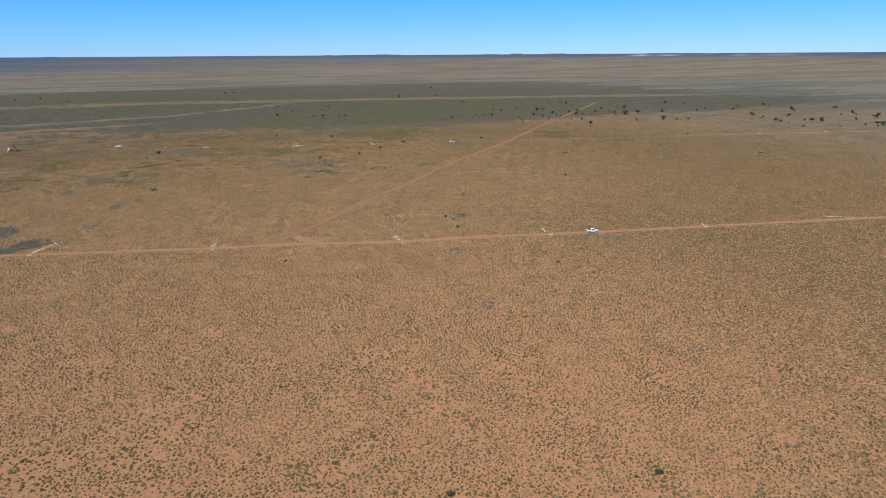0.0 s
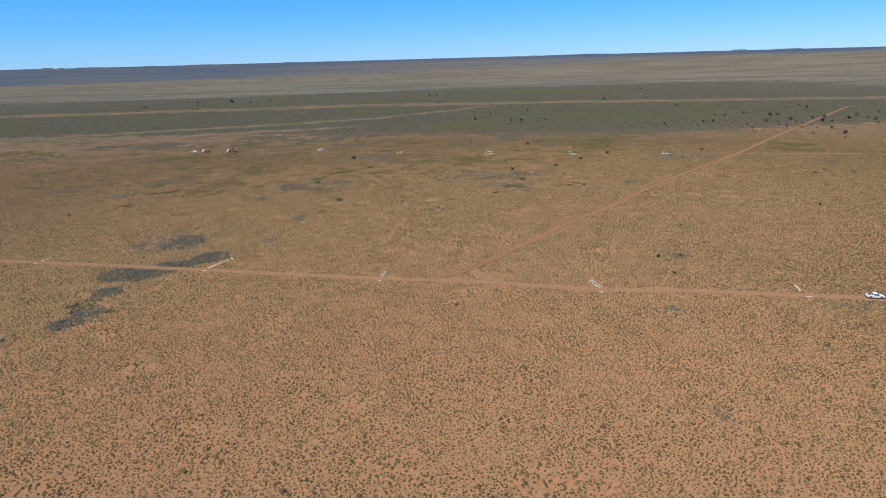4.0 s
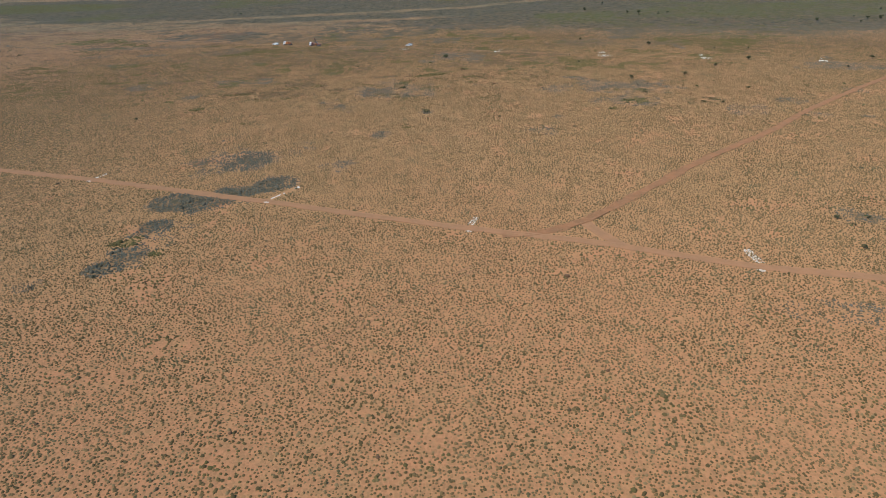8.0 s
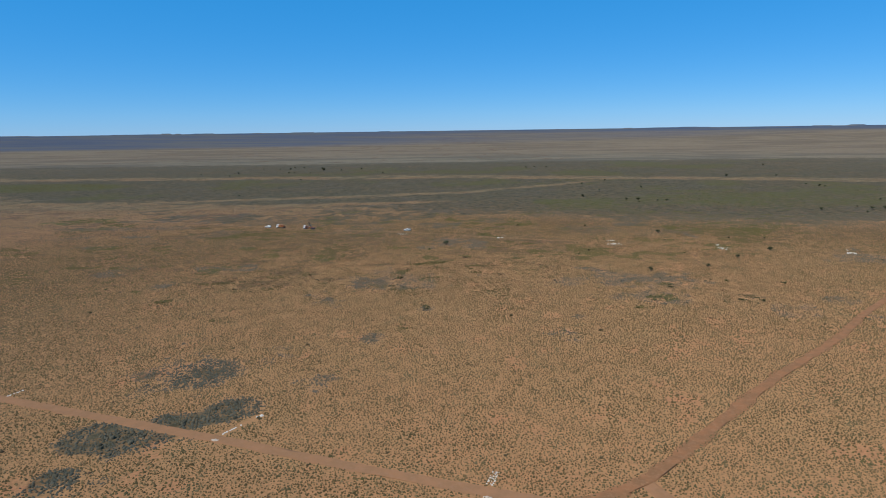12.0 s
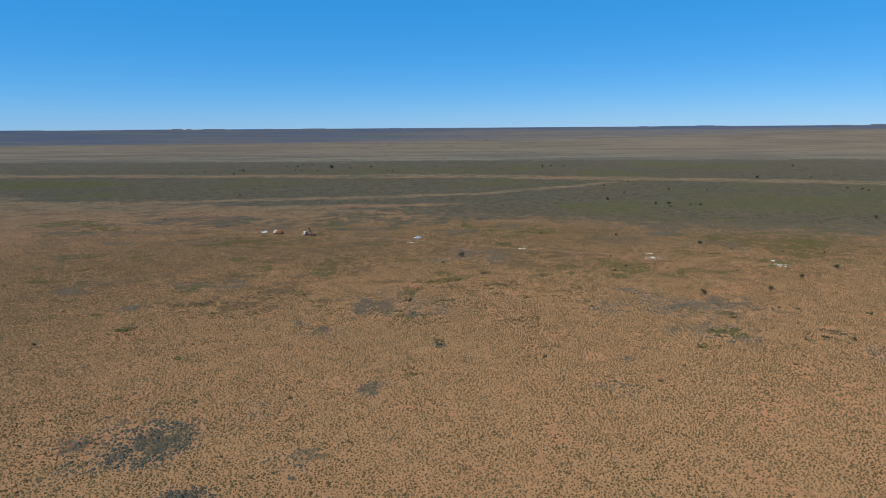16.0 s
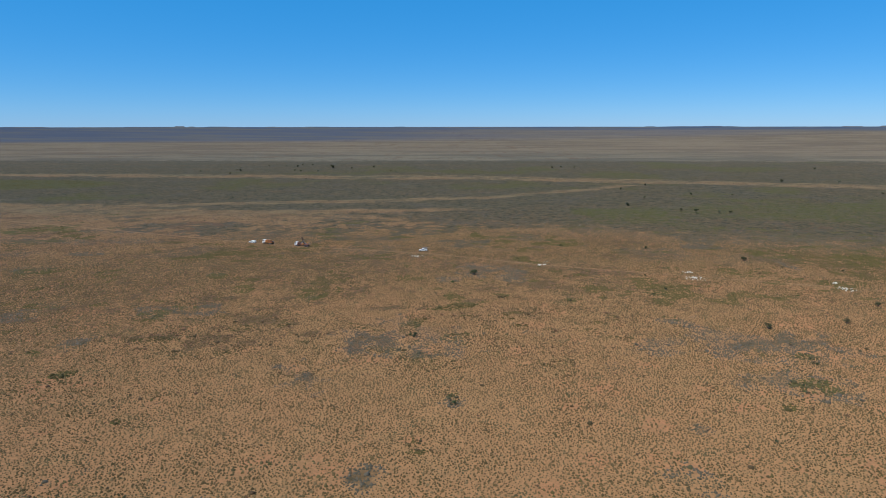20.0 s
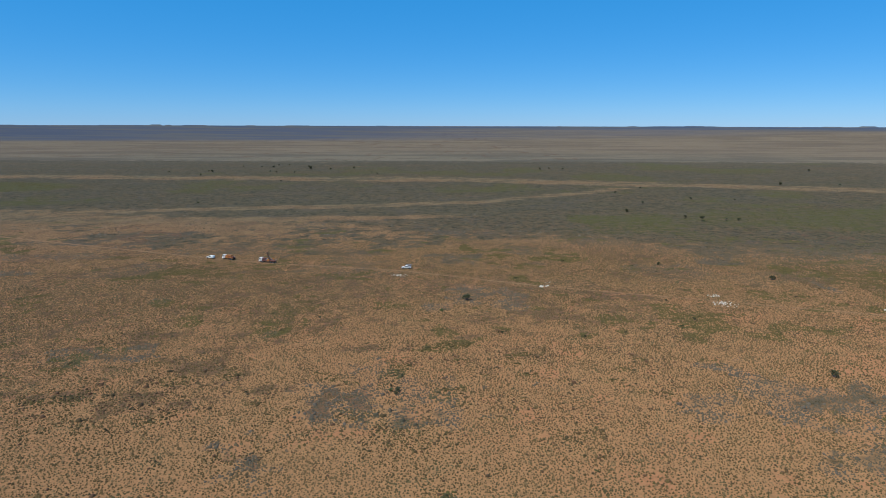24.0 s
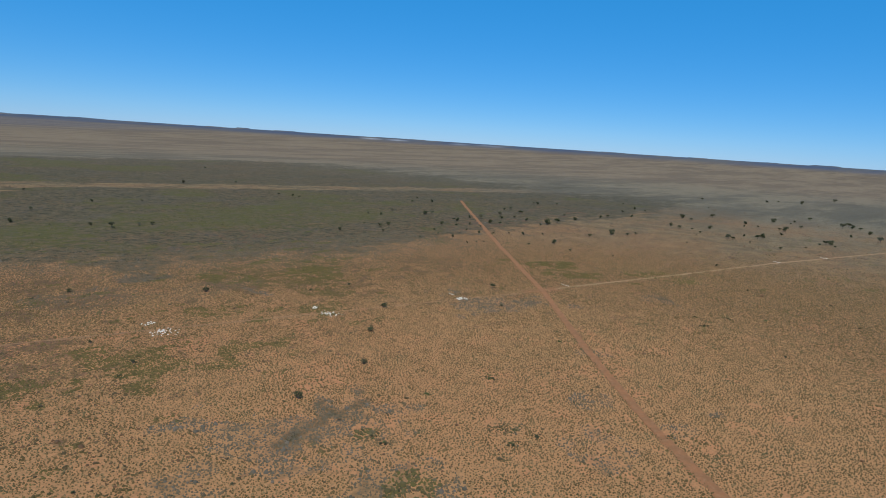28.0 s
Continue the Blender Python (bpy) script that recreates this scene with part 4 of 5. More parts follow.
def random_lobes(seed, n, spread, size, low, high, flat=1.0):
    r = np.random.default_rng(seed)
    rows = []
    for _ in range(n):
        a, d = r.uniform(0, 2 * np.pi), spread * math.sqrt(r.random())
        s = size * r.uniform(0.65, 1.25)
        rows.append((d * math.cos(a), d * math.sin(a), r.uniform(low, high), s, s * flat))
    return rows


def splay(seed, n, top, reach, thick_, base=0.0):
    r = np.random.default_rng(seed)
    rows = []
    for _ in range(n):
        a = r.uniform(0, 2 * np.pi)
        rows.append(((0, 0, base), (reach * math.cos(a), reach * math.sin(a), top * r.uniform(0.7, 1)), thick_, thick_ * 0.4))
    return rows


def grow():
    sorts = [
        ("shrub", "dense dark green rounded shrub on red earth", "shrub", "dark shrubs", M_LEAF, random_lobes(1, 5, 0.26, 0.25, 0.22, 0.5), 260, 0.055, splay(1, 5, 0.5, 0.3, 0.025)),
        ("shrub", "low spreading grey-green shrub on dry ground", "shrub", "grey shrubs", M_LEAF_GREY, random_lobes(2, 7, 0.34, 0.17, 0.08, 0.2, 0.8), 380, 0.05, splay(2, 6, 0.2, 0.35, 0.018)),
        ("shrub", "dry brown half-bare shrub on red earth", "shrub", "brown shrubs", M_LEAF_BROWN, random_lobes(3, 6, 0.3, 0.2, 0.15, 0.42), 170, 0.05, splay(3, 7, 0.5, 0.36, 0.02)),
        ("shrub", "fresh olive-green low shrub among dry grass", "shrub", "green shrubs", M_LEAF_HERB, random_lobes(4, 6, 0.3, 0.2, 0.1, 0.3, 0.85), 300, 0.05, splay(4, 5, 0.3, 0.3, 0.02)),
    ]
    protos = [plant(*s, seed=30 + k) for k, s in enumerate(sorts)]
    used = set()
    places = []
    for k, (x, y, w) in enumerate(SHRUBS):
        if k in (0, 1, 2, 3, 4, 41):
            places.append((k, x, y, w * 1.45, 0))
        elif w < 2.4:
            places.append((k, x, y, w, (0, 1, 0, 3, 0, 2, 1)[k % 7] if w > 1.7 else (0, 2, 1, 2, 3, 0, 2)[k % 7]))
        else:  # a loose clump of low shrubs
            for j in range(8):
                a, d = j * 2.4 + k, w * (0.10 + 0.055 * j)
                places.append((k + 5 * j, x + d * math.cos(a), y + d * math.sin(a) * 1.3, max(0.6, w * (0.32 - 0.024 * j)), (0, 3, 0, 1, 2, 1, 0, 1)[j]))
    for k, x, y, w, pick in places:
        m = pose(x, y, float(height(x, y)) - 0.02, 0, 0, (k * 73) % 360) @ Matrix.Diagonal((w, w * (0.8 + 0.03 * (k % 7)), w * (0.75 + 0.05 * (k % 5)), 1))
        if pick not in used:
            protos[pick].matrix_basis = m
            used.add(pick)
        else:
            ob = copy_thing(protos[pick], Matrix.Identity(4))
            ob.matrix_basis = m
    sorts = [
        ("tree", "small dark green thorn tree with a spreading crown", "tree", "trees on the plain", M_LEAF, random_lobes(11, 7, 0.3, 0.2, 0.45, 0.7, 0.8), 400, 0.075, [((0, 0, 0), (0.03, 0.02, 0.4), 0.045, 0.03)] + splay(11, 5, 0.65, 0.3, 0.025, 0.36)),
        ("tree", "small bushy dark green tree, leafy to the ground", "tree", "trees on the plain", M_LEAF, random_lobes(12, 7, 0.24, 0.22, 0.22, 0.75), 400, 0.075, [((0, 0, 0), (-0.02, 0.03, 0.5), 0.04, 0.025)] + splay(12, 5, 0.6, 0.25, 0.02, 0.2)),
        ("tree", "small olive-green open-crowned tree", "tree", "trees on the plain", M_LEAF_GREY, random_lobes(13, 6, 0.3, 0.19, 0.4, 0.75), 340, 0.07, [((0, 0, 0), (0.02, -0.02, 0.4), 0.04, 0.028)] + splay(13, 6, 0.7, 0.32, 0.02, 0.3)),
    ]
    protos = [plant(*s, seed=50 + k) for k, s in enumerate(sorts)]
    used = set()
    for k, (x, y, w) in enumerate(TREES):
        w *= 1.15 if x > 300 else 0.95
        pick = (0, 1, 0, 1, 2)[k % 5]
        m = pose(x, y, float(height(x, y)) - 0.03, 0, 0, (k * 97) % 360) @ Matrix.Diagonal((w, w * (0.85 + 0.04 * (k % 6)), w * (0.75 + 0.05 * (k % 5)), 1))
        if pick not in used:
            protos[pick].matrix_basis = m
            used.add(pick)
        else:
            ob = copy_thing(protos[pick], Matrix.Identity(4))
            ob.matrix_basis = m


grow()

# ---- drill sites: rows of sample heaps ----
M_HEAP = plain("pale_drill_cuttings", (0.60, 0.52, 0.40), 0.95, spread=0.2, scale=3, spec=0.1)
M_CREAM = plain("cream_drill_cuttings", (0.50, 0.37, 0.25), 0.95, spread=0.25, scale=3, spec=0.1)


def heap_mesh(seed, wide, tall, material, name):
    r = np.random.default_rng(seed)
    bm = bmesh.new()
    top = bm.verts.new((r.uniform(-0.05, 0.05), r.uniform(-0.05, 0.05), tall))
    rings = []
    for rad, z in ((0.4, 0.72), (0.8, 0.25), (1.0, -0.05)):
        rings.append([bm.verts.new((wide * rad * r.uniform(0.85, 1.15) * math.cos(k * math.pi / 4), wide * rad * r.uniform(0.85, 1.15) * math.sin(k * math.pi / 4), tall * z)) for k in range(8)])
    for k in range(8):
        bm.faces.new((top, rings[0][k], rings[0][(k + 1) % 8]))
        for p, q in zip(rings, rings[1:]):
            bm.faces.new((p[k], q[k], q[(k + 1) % 8], p[(k + 1) % 8]))
    me = bpy.data.meshes.new(name)
    bm.to_mesh(me)
    bm.free()
    me.materials.append(material)
    me.polygons.foreach_set("use_smooth", [True] * len(me.polygons))
    return me


HEAPS = [heap_mesh(k, 0.34, 0.26, M_HEAP, "sample_heap") for k in range(3)]
SPOIL = heap_mesh(9, 1.0, 0.2, M_CREAM, "spoil_mound")


def heap(x, y, k, wide=1.0, group="sample heaps"):
    ob = new("sample_heap", HEAPS[k % 3])
    ob.matrix_basis = pose(x, y, 0, 0, 0, k * 61 % 360) @ Matrix.Diagonal((wide, wide, 0.9 * wide, 1))
    tagged(ob, "small pale heap of drill cuttings on red earth", "sample heap", group)


def spoil(x, y, wide, turn):
    """A low mound of spoil of several lobes."""
    ob = thing("spoil_mound", "low cream mound of drill spoil beside the dirt track", "spoil mound", "spoil mounds")
    for k, (u, v, s) in enumerate(((0, 0, 0.75), (0.7, 0.1, 0.5), (-0.65, -0.12, 0.55), (0.2, -0.4, 0.4), (-0.3, 0.38, 0.35))):
        lobe = new("lobe", SPOIL)
        lobe.parent = ob
        lobe.matrix_basis = pose(u * wide, v * wide, 0, 0, 0, k * 70) @ Matrix.Diagonal((s * wide * 1.2, s * wide * 0.8, 1.0 - 0.1 * k, 1))
    ob.matrix_basis = pose(x, y, 0.06, 0, 0, turn)


def heap_rows(x, y, turn, rows, count, gap=0.75, apart=0.9, size=1.0, group=""):
    """Rows of heaps, the first at a place, that run in one direction."""
    a = radians(turn)
    ux, uy = math.cos(a), math.sin(a)
    for i in range(rows):
        for j in range(count):
            if (i * 7 + j * 3) % 11 == 10:
                continue
            px = x + ux * j * gap - uy * i * apart + rng.uniform(-0.12, 0.12)
            py = y + uy * j * gap + ux * i * apart + rng.uniform(-0.12, 0.12)
            heap(px, py, i * count + j, size * rng.uniform(0.8, 1.15), group)


def heap_scatter(x, y, rx, ry, turn, count, size, group):
    a = radians(turn)
    for k in range(count):
        d, b = (k + 0.5) / count, k * 2.39996
        u, v = rx * (d * math.cos(b) + 0.3 * d), ry * (d * math.sin(b) - 0.3 * d)
        heap(x + u * math.cos(a) - v * math.sin(a), y + u * math.sin(a) + v * math.cos(a), k, size * rng.uniform(0.7, 1.2), group)


heap_rows(-171.8, 178.2, 72, 1, 6, group="heaps at the western hole")
heap_rows(-114.8, 158.8, 66, 1, 6, group="heaps at the second hole")
spoil(-115.6, 155.6, 0.8, -20)
heap_rows(-51.6, 137.4, 58, 1, 9, 0.62, size=0.85, group="heaps beside the grey scrub")
heap(-45.6, 146.4, 1, 1.6, "heaps beside the grey scrub")
heap(-46.4, 145.7, 2, 1.1, "heaps beside the grey scrub")
spoil(-52.3, 134.6, 0.8, -20)
heap_rows(6.9, 116.6, 70, 3, 9, 0.55, 0.52, 0.66, "heaps by the fork in the track")
spoil(5.7, 112.3, 0.75, -20)
heap_rows(71.4, 93.2, 93, 4, 12, 0.58, 0.48, 0.64, "heap grid beside the track")
spoil(69.3, 89.3, 0.85, -20)
heap_rows(125.2, 79.2, 70, 1, 8, 0.7, size=1.0, group="heaps behind the parked pickup")
spoil(124.4, 74.2, 0.8, -20)
spoil(185.9, 56.0, 0.9, 10)
heap_rows(187.5, 58.5, 60, 1, 4, 0.8, group="heaps by the eastern track")
heap_rows(243.8, 45.6, -38, 1, 12, 0.95, size=1.1, group="heaps at the eastern end")
heap_scatter(-32.0, 407.5, 4.2, 2.6, -10, 26, 1.0, "heaps beside the service pickup")
heap_scatter(29.3, 388.6, 2.6, 1.3, 20, 9, 1.5, "heaps on the far drill line")
heap_rows(32.0, 394.3, 40, 1, 4, 0.9, group="heaps on the far drill line")
heap_scatter(94.2, 364.5, 5.2, 4.4, -25, 34, 1.0, "white heaps in the dry grass")
heap_rows(93.6, 373.8, 10, 2, 4, 1.1, 1.4, 1.6, "white heaps in the dry grass")
heap_scatter(148.8, 347.0, 3.6, 4.8, 20, 26, 1.2, "white heaps near a small tree")
heap_rows(150.2, 355.2, 30, 2, 3, 0.9, 1.0, 1.6, "white heaps near a small tree")
heap_scatter(208.6, 329.6, 3.0, 2.2, -20, 13, 1.6, "heaps near the track crossing")
heap_rows(211.0, 335.4, 75, 1, 4, 0.9, size=1.1, group="heaps near the track crossing")
heap_rows(271.6, 310.6, 70, 1, 8, 0.8, size=1.1, group="heaps past the track crossing")
heap_rows(464.6, 251.6, 70, 1, 8, 0.9, size=1.3, group="heaps far along the drill line")
heap_rows(522.0, 231.0, 70, 1, 6, 0.9, size=1.3, group="heaps far along the drill line")

# ---- wheel ruts that leave the drill line ----
for off in (-0.95, 0.95):
    strip("wheel_rut", [(20 - off * 0.6, 105 + off * 0.6), (8 - off * 0.7, 94 + off * 0.7), (-8 - off * 0.7, 80 + off * 0.7), (-26 - off * 0.7, 60 + off * 0.7)], 0.55, M_TRACK, 0.04, 0.18, 21, "bare wheel rut pressed into the grass")


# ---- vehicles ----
# white warmed in its colour to offset blue sky light on shaded sides
M_WHITE = plain("warm_tinted_white_paint", (0.87, 0.80, 0.67), 0.55, spread=0.12, scale=1.5, spec=0.3)
M_ORANGE = plain("orange_paint", (0.50, 0.19, 0.04), 0.6, spread=0.35, scale=2)
M_RUST = plain("dusty_red_brown_paint", (0.24, 0.075, 0.038), 0.75, spread=0.45, scale=3)
M_BLACK = plain("black_rubber", (0.025, 0.024, 0.022), 0.85, spread=0.3, scale=6)
M_STEEL = plain("grey_steel", (0.30, 0.29, 0.28), 0.45, 0.7, spread=0.35, scale=4)
M_DARK = plain("dark_chassis_paint", (0.05, 0.045, 0.04), 0.7, spread=0.3, scale=4)
M_AMBER = plain("red_lens", (0.45, 0.03, 0.02), 0.25, spread=0.1)
M_LENS = plain("clear_lens", (0.75, 0.76, 0.78), 0.15, spread=0.1)
M_BLUE = plain("blue_plastic", (0.06, 0.16, 0.34), 0.5, spread=0.2)
_g = Mat("tinted_glass", 0.06, spec=0.6)
_g.b.inputs["Transmission Weight"].default_value = 0.35
M_GLASS = _g.done((0.03, 0.035, 0.04))


def box(bm, x, y, z, dx, dy, dz, bevel=0.02):
    """A bevelled box from its centre and sizes."""
    made = bmesh.ops.create_cube(bm, size=1.0)["verts"]
    for v in made:
        v.co = Vector((x + v.co.x * dx, y + v.co.y * dy, z + v.co.z * dz))
    if bevel:
        edges = {e for v in made for e in v.link_edges}
        bmesh.ops.bevel(bm, geom=list(edges), offset=bevel, segments=2, affect="EDGES", profile=0.6)


def boxes(*rows, bevel=0.02):
    bm = bmesh.new()
    for r in rows:
        box(bm, *r, bevel=bevel)
    return bm


def side_shape(profile, half, tops=None, bevel=0.03):
    """A solid from a side outline of (x, z), with the half width at each corner."""
    bm = bmesh.new()
    tops = tops or [half] * len(profile)
    left = [bm.verts.new((x, h, z)) for (x, z), h in zip(profile, tops)]
    right = [bm.verts.new((x, -h, z)) for (x, z), h in zip(profile, tops)]
    bm.faces.new(left)
    bm.faces.new(right[::-1])
    n = len(profile)
    for k in range(n):
        bm.faces.new((left[k], right[k], right[(k + 1) % n], left[(k + 1) % n]))
    bmesh.ops.recalc_face_normals(bm, faces=bm.faces)
    if bevel:
        bmesh.ops.bevel(bm, geom=list(bm.edges), offset=bevel, segments=2, affect="EDGES", profile=0.6)
    return bm


def tube(bm, a, b, rad, sides=8):
    limb(bm, a, b, rad, rad, sides)


def rods(*rows, sides=8):
    bm = bmesh.new()
    for a, b, rad in rows:
        tube(bm, a, b, rad, sides)
    return bm


def panel(*quad, thick=0.012):
    """A thin pane through four corners, pushed out along its face."""
    bm = bmesh.new()
    q = [Vector(p) for p in quad]
    n = (q[1] - q[0]).cross(q[2] - q[0]).normalized() * thick
    lo, hi = [bm.verts.new(p - n * 0.3) for p in q], [bm.verts.new(p + n) for p in q]
    bm.faces.new(hi)
    bm.faces.new(lo[::-1])
    for k in range(4):
        bm.faces.new((lo[k], lo[(k + 1) % 4], hi[(k + 1) % 4], hi[k]))
    return bm


def ring_solid(outline, sides, x, y, z):
    """A turned solid about the y axis from (radius, y) corners."""
    bm = bmesh.new()
    rows = [[bm.verts.new((x + r * math.cos(a), y + h, z + r * math.sin(a))) for a in np.arange(sides) * 2 * math.pi / sides] for r, h in outline]
    for p, q in zip(rows, rows[1:] + rows[:1]):
        for k in range(sides):
            bm.faces.new((p[k], p[(k + 1) % sides], q[(k + 1) % sides], q[k]))
    bmesh.ops.recalc_face_normals(bm, faces=bm.faces)
    return bm


def wheel(parent, x, y, rad, wide, side):
    h = wide / 2
    tyre = part("wheel", ring_solid([(rad * 0.62, -h * 0.8), (rad * 0.9, -h), (rad, -h * 0.6), (rad, h * 0.6), (rad * 0.9, h), (rad * 0.62, h * 0.8)], 20, x, y, rad), M_BLACK, parent, smooth=True)
    o = y + side * h * 0.55
    part("rim", ring_solid([(0.03, side * 0.03), (rad * 0.3, side * 0.05), (rad * 0.6, side * 0.02), (rad * 0.62, -side * 0.08), (0.03, -side * 0.08)], 16, x, o, rad), M_STEEL, tyre, "dusty steel rim")


def pickup(label, group, m, tray):
    """A double-cab pickup that points along +x; tray: open, rods or canopy."""
    ob = thing("pickup_truck", label, "pickup truck", group)
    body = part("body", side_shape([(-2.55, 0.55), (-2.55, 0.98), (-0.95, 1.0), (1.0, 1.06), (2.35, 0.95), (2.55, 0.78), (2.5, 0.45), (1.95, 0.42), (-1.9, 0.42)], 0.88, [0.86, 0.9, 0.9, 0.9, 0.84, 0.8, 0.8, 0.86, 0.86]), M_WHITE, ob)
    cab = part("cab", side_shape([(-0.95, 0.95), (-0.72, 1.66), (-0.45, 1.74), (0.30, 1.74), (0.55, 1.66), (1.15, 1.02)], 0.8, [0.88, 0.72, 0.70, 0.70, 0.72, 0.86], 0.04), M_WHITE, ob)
    part("windscreen", panel((1.10, -0.76, 1.08), (1.10, 0.76, 1.08), (0.60, 0.65, 1.63), (0.60, -0.65, 1.63)), M_GLASS, cab)
    part("rear_window", panel((-0.92, 0.7, 1.1), (-0.92, -0.7, 1.1), (-0.76, -0.62, 1.58), (-0.76, 0.62, 1.58)), M_GLASS, cab)
    for s in (1, -1):
        f = [(0.05, s * 0.87, 1.1), (0.92, s * 0.86, 1.1), (0.50, s * 0.745, 1.6), (0.05, s * 0.735, 1.62)]
        r = [(-0.80, s * 0.87, 1.1), (-0.03, s * 0.87, 1.1), (-0.03, s * 0.735, 1.62), (-0.62, s * 0.745, 1.58)]
        part("window", panel(*(f if s < 0 else f[::-1])), M_GLASS, cab)
        part("window", panel(*(r if s < 0 else r[::-1])), M_GLASS, cab)
        part("mirror", boxes((0.92, s * 1.0, 1.15, 0.10, 0.2, 0.16)), M_DARK, ob)
        part("headlight", boxes((2.42, s * 0.66, 0.82, 0.16, 0.26, 0.14)), M_LENS, ob)
        part("tail_light", boxes((-2.56, s * 0.78, 0.85, 0.05, 0.12, 0.26), bevel=0.01), M_AMBER, ob)
        part("running_board", boxes((0.0, s * 0.92, 0.40, 1.9, 0.14, 0.05), bevel=0.01), M_DARK, ob)
        part("door_handle", boxes((-0.45, s * 0.905, 0.98, 0.16, 0.03, 0.03), bevel=0.005), M_DARK, ob)
        for x in (-1.62, 1.62):
            part("mudguard", ring_solid([(0.40, -0.09), (0.46, -0.09), (0.46, 0.09), (0.40, 0.09)], 20, x, s * 0.84, 0.40), M_DARK, ob)
            wheel(ob, x, s * 0.80, 0.38, 0.26, s)
    part("bonnet", side_shape([(1.12, 1.03), (1.2, 1.09), (2.2, 1.0), (2.3, 0.94)], 0.72, bevel=0.015), M_WHITE, body)
    part("grille", boxes((2.54, 0, 0.78, 0.06, 0.9, 0.2), bevel=0.01), M_DARK, ob)
    part("bull_bar", rods(((2.68, -0.75, 0.5), (2.68, -0.75, 0.95), 0.03), ((2.68, 0.75, 0.5), (2.68, 0.75, 0.95), 0.03), ((2.68, -0.75, 0.95), (2.68, 0.75, 0.95), 0.03), ((2.68, -0.8, 0.55), (2.68, 0.8, 0.55), 0.05)), M_STEEL, ob)
    part("rear_bumper", boxes((-2.62, 0, 0.5, 0.12, 1.6, 0.14)), M_DARK, ob)
    part("tray_bed", boxes((-1.72, 0, 1.01, 1.45, 1.5, 0.02), bevel=0.004), M_DARK, ob)
    for s in (1, -1):
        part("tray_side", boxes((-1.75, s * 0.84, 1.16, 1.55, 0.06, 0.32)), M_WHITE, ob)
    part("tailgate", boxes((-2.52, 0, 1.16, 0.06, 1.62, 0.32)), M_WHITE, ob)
    if tray == "rods":
        part("rack", rods(*[((x, s * 0.8, 1.3), (x, s * 0.8, 2.0), 0.03) for x in (-1.05, -2.4) for s in (1, -1)], *[((x, -0.8, 2.0), (x, 0.8, 2.0), 0.03) for x in (-1.05, -2.4)]), M_STEEL, ob)
        for k in range(7):
            part("drill_rod", rods(((-3.3 + 0.1 * (k % 3), -0.6 + 0.2 * k, 2.07), (0.2, -0.6 + 0.2 * k, 2.07), 0.045)), M_STEEL, ob)
        part("toolbox", boxes((-1.25, 0, 1.3, 0.5, 1.4, 0.5)), M_STEEL, ob, "steel toolbox")
        part("drum", ring_solid([(0.02, -0.45), (0.28, -0.45), (0.28, 0.45), (0.02, 0.45)], 16, -2.1, 0, 1.32), M_BLUE, ob, "blue plastic drum")
    elif tray == "canopy":
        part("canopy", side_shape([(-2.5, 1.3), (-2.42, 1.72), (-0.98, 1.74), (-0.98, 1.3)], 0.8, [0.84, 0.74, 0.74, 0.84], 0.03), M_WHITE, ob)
    else:
        part("roll_bar", rods(((-1.1, -0.75, 1.3), (-1.1, -0.66, 1.72), 0.04), ((-1.1, 0.75, 1.3), (-1.1, 0.66, 1.72), 0.04), ((-1.1, -0.66, 1.72), (-1.1, 0.66, 1.72), 0.04)), M_DARK, ob)
        part("spare_wheel", ring_solid([(0.16, -0.1), (0.36, -0.12), (0.38, 0.0), (0.36, 0.12), (0.16, 0.1)], 18, -1.8, 0, 1.42), M_BLACK, ob)
    ob.matrix_basis = m
    return ob


def lorry_front(ob, x):
    """A white cab-over cab whose front is at x, with its glass, lights and steps."""
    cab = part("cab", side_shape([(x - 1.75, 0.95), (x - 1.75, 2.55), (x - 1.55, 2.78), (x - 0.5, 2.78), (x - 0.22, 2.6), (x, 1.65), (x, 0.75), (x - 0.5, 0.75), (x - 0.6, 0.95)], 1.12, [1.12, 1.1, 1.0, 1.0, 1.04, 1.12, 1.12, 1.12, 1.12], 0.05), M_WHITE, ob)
    part("windscreen", panel((x - 0.01, -0.98, 1.72), (x - 0.01, 0.98, 1.72), (x - 0.2, 0.92, 2.5), (x - 0.2, -0.92, 2.5)), M_GLASS, cab)
    for s in (1, -1):
        q = [(x - 1.3, s * 1.13, 1.75), (x - 0.18, s * 1.13, 1.75), (x - 0.36, s * 1.085, 2.45), (x - 1.25, s * 1.085, 2.45)]
        part("window", panel(*(q if s < 0 else q[::-1])), M_GLASS, cab)
        part("mirror", boxes((x - 0.1, s * 1.3, 2.0, 0.1, 0.2, 0.4)), M_DARK, ob)
        part("headlight", boxes((x + 0.01, s * 0.85, 1.0, 0.06, 0.3, 0.2), bevel=0.01), M_LENS, ob)
        part("cab_step", boxes((x - 0.9, s * 1.12, 0.6, 0.5, 0.1, 0.3)), M_DARK, ob)
    part("bumper", boxes((x + 0.05, 0, 0.7, 0.2, 2.3, 0.3)), M_WHITE, ob)
    part("grille", boxes((x + 0.01, 0, 1.3, 0.05, 1.6, 0.3), bevel=0.01), M_DARK, ob)


def lorry_base(ob, front, back, axles):
    for s in (1, -1):
        part("chassis_rail", boxes(((front + back) / 2 - 0.2, s * 0.42, 0.92, front - back - 0.4, 0.1, 0.24), bevel=0.01), M_DARK, ob)
    for x in axles:
        part("axle", rods(((x, -0.95, 0.52), (x, 0.95, 0.52), 0.07)), M_DARK, ob)
        for s in (1, -1):
            wheel(ob, x, s * 0.98, 0.52, 0.34, s)


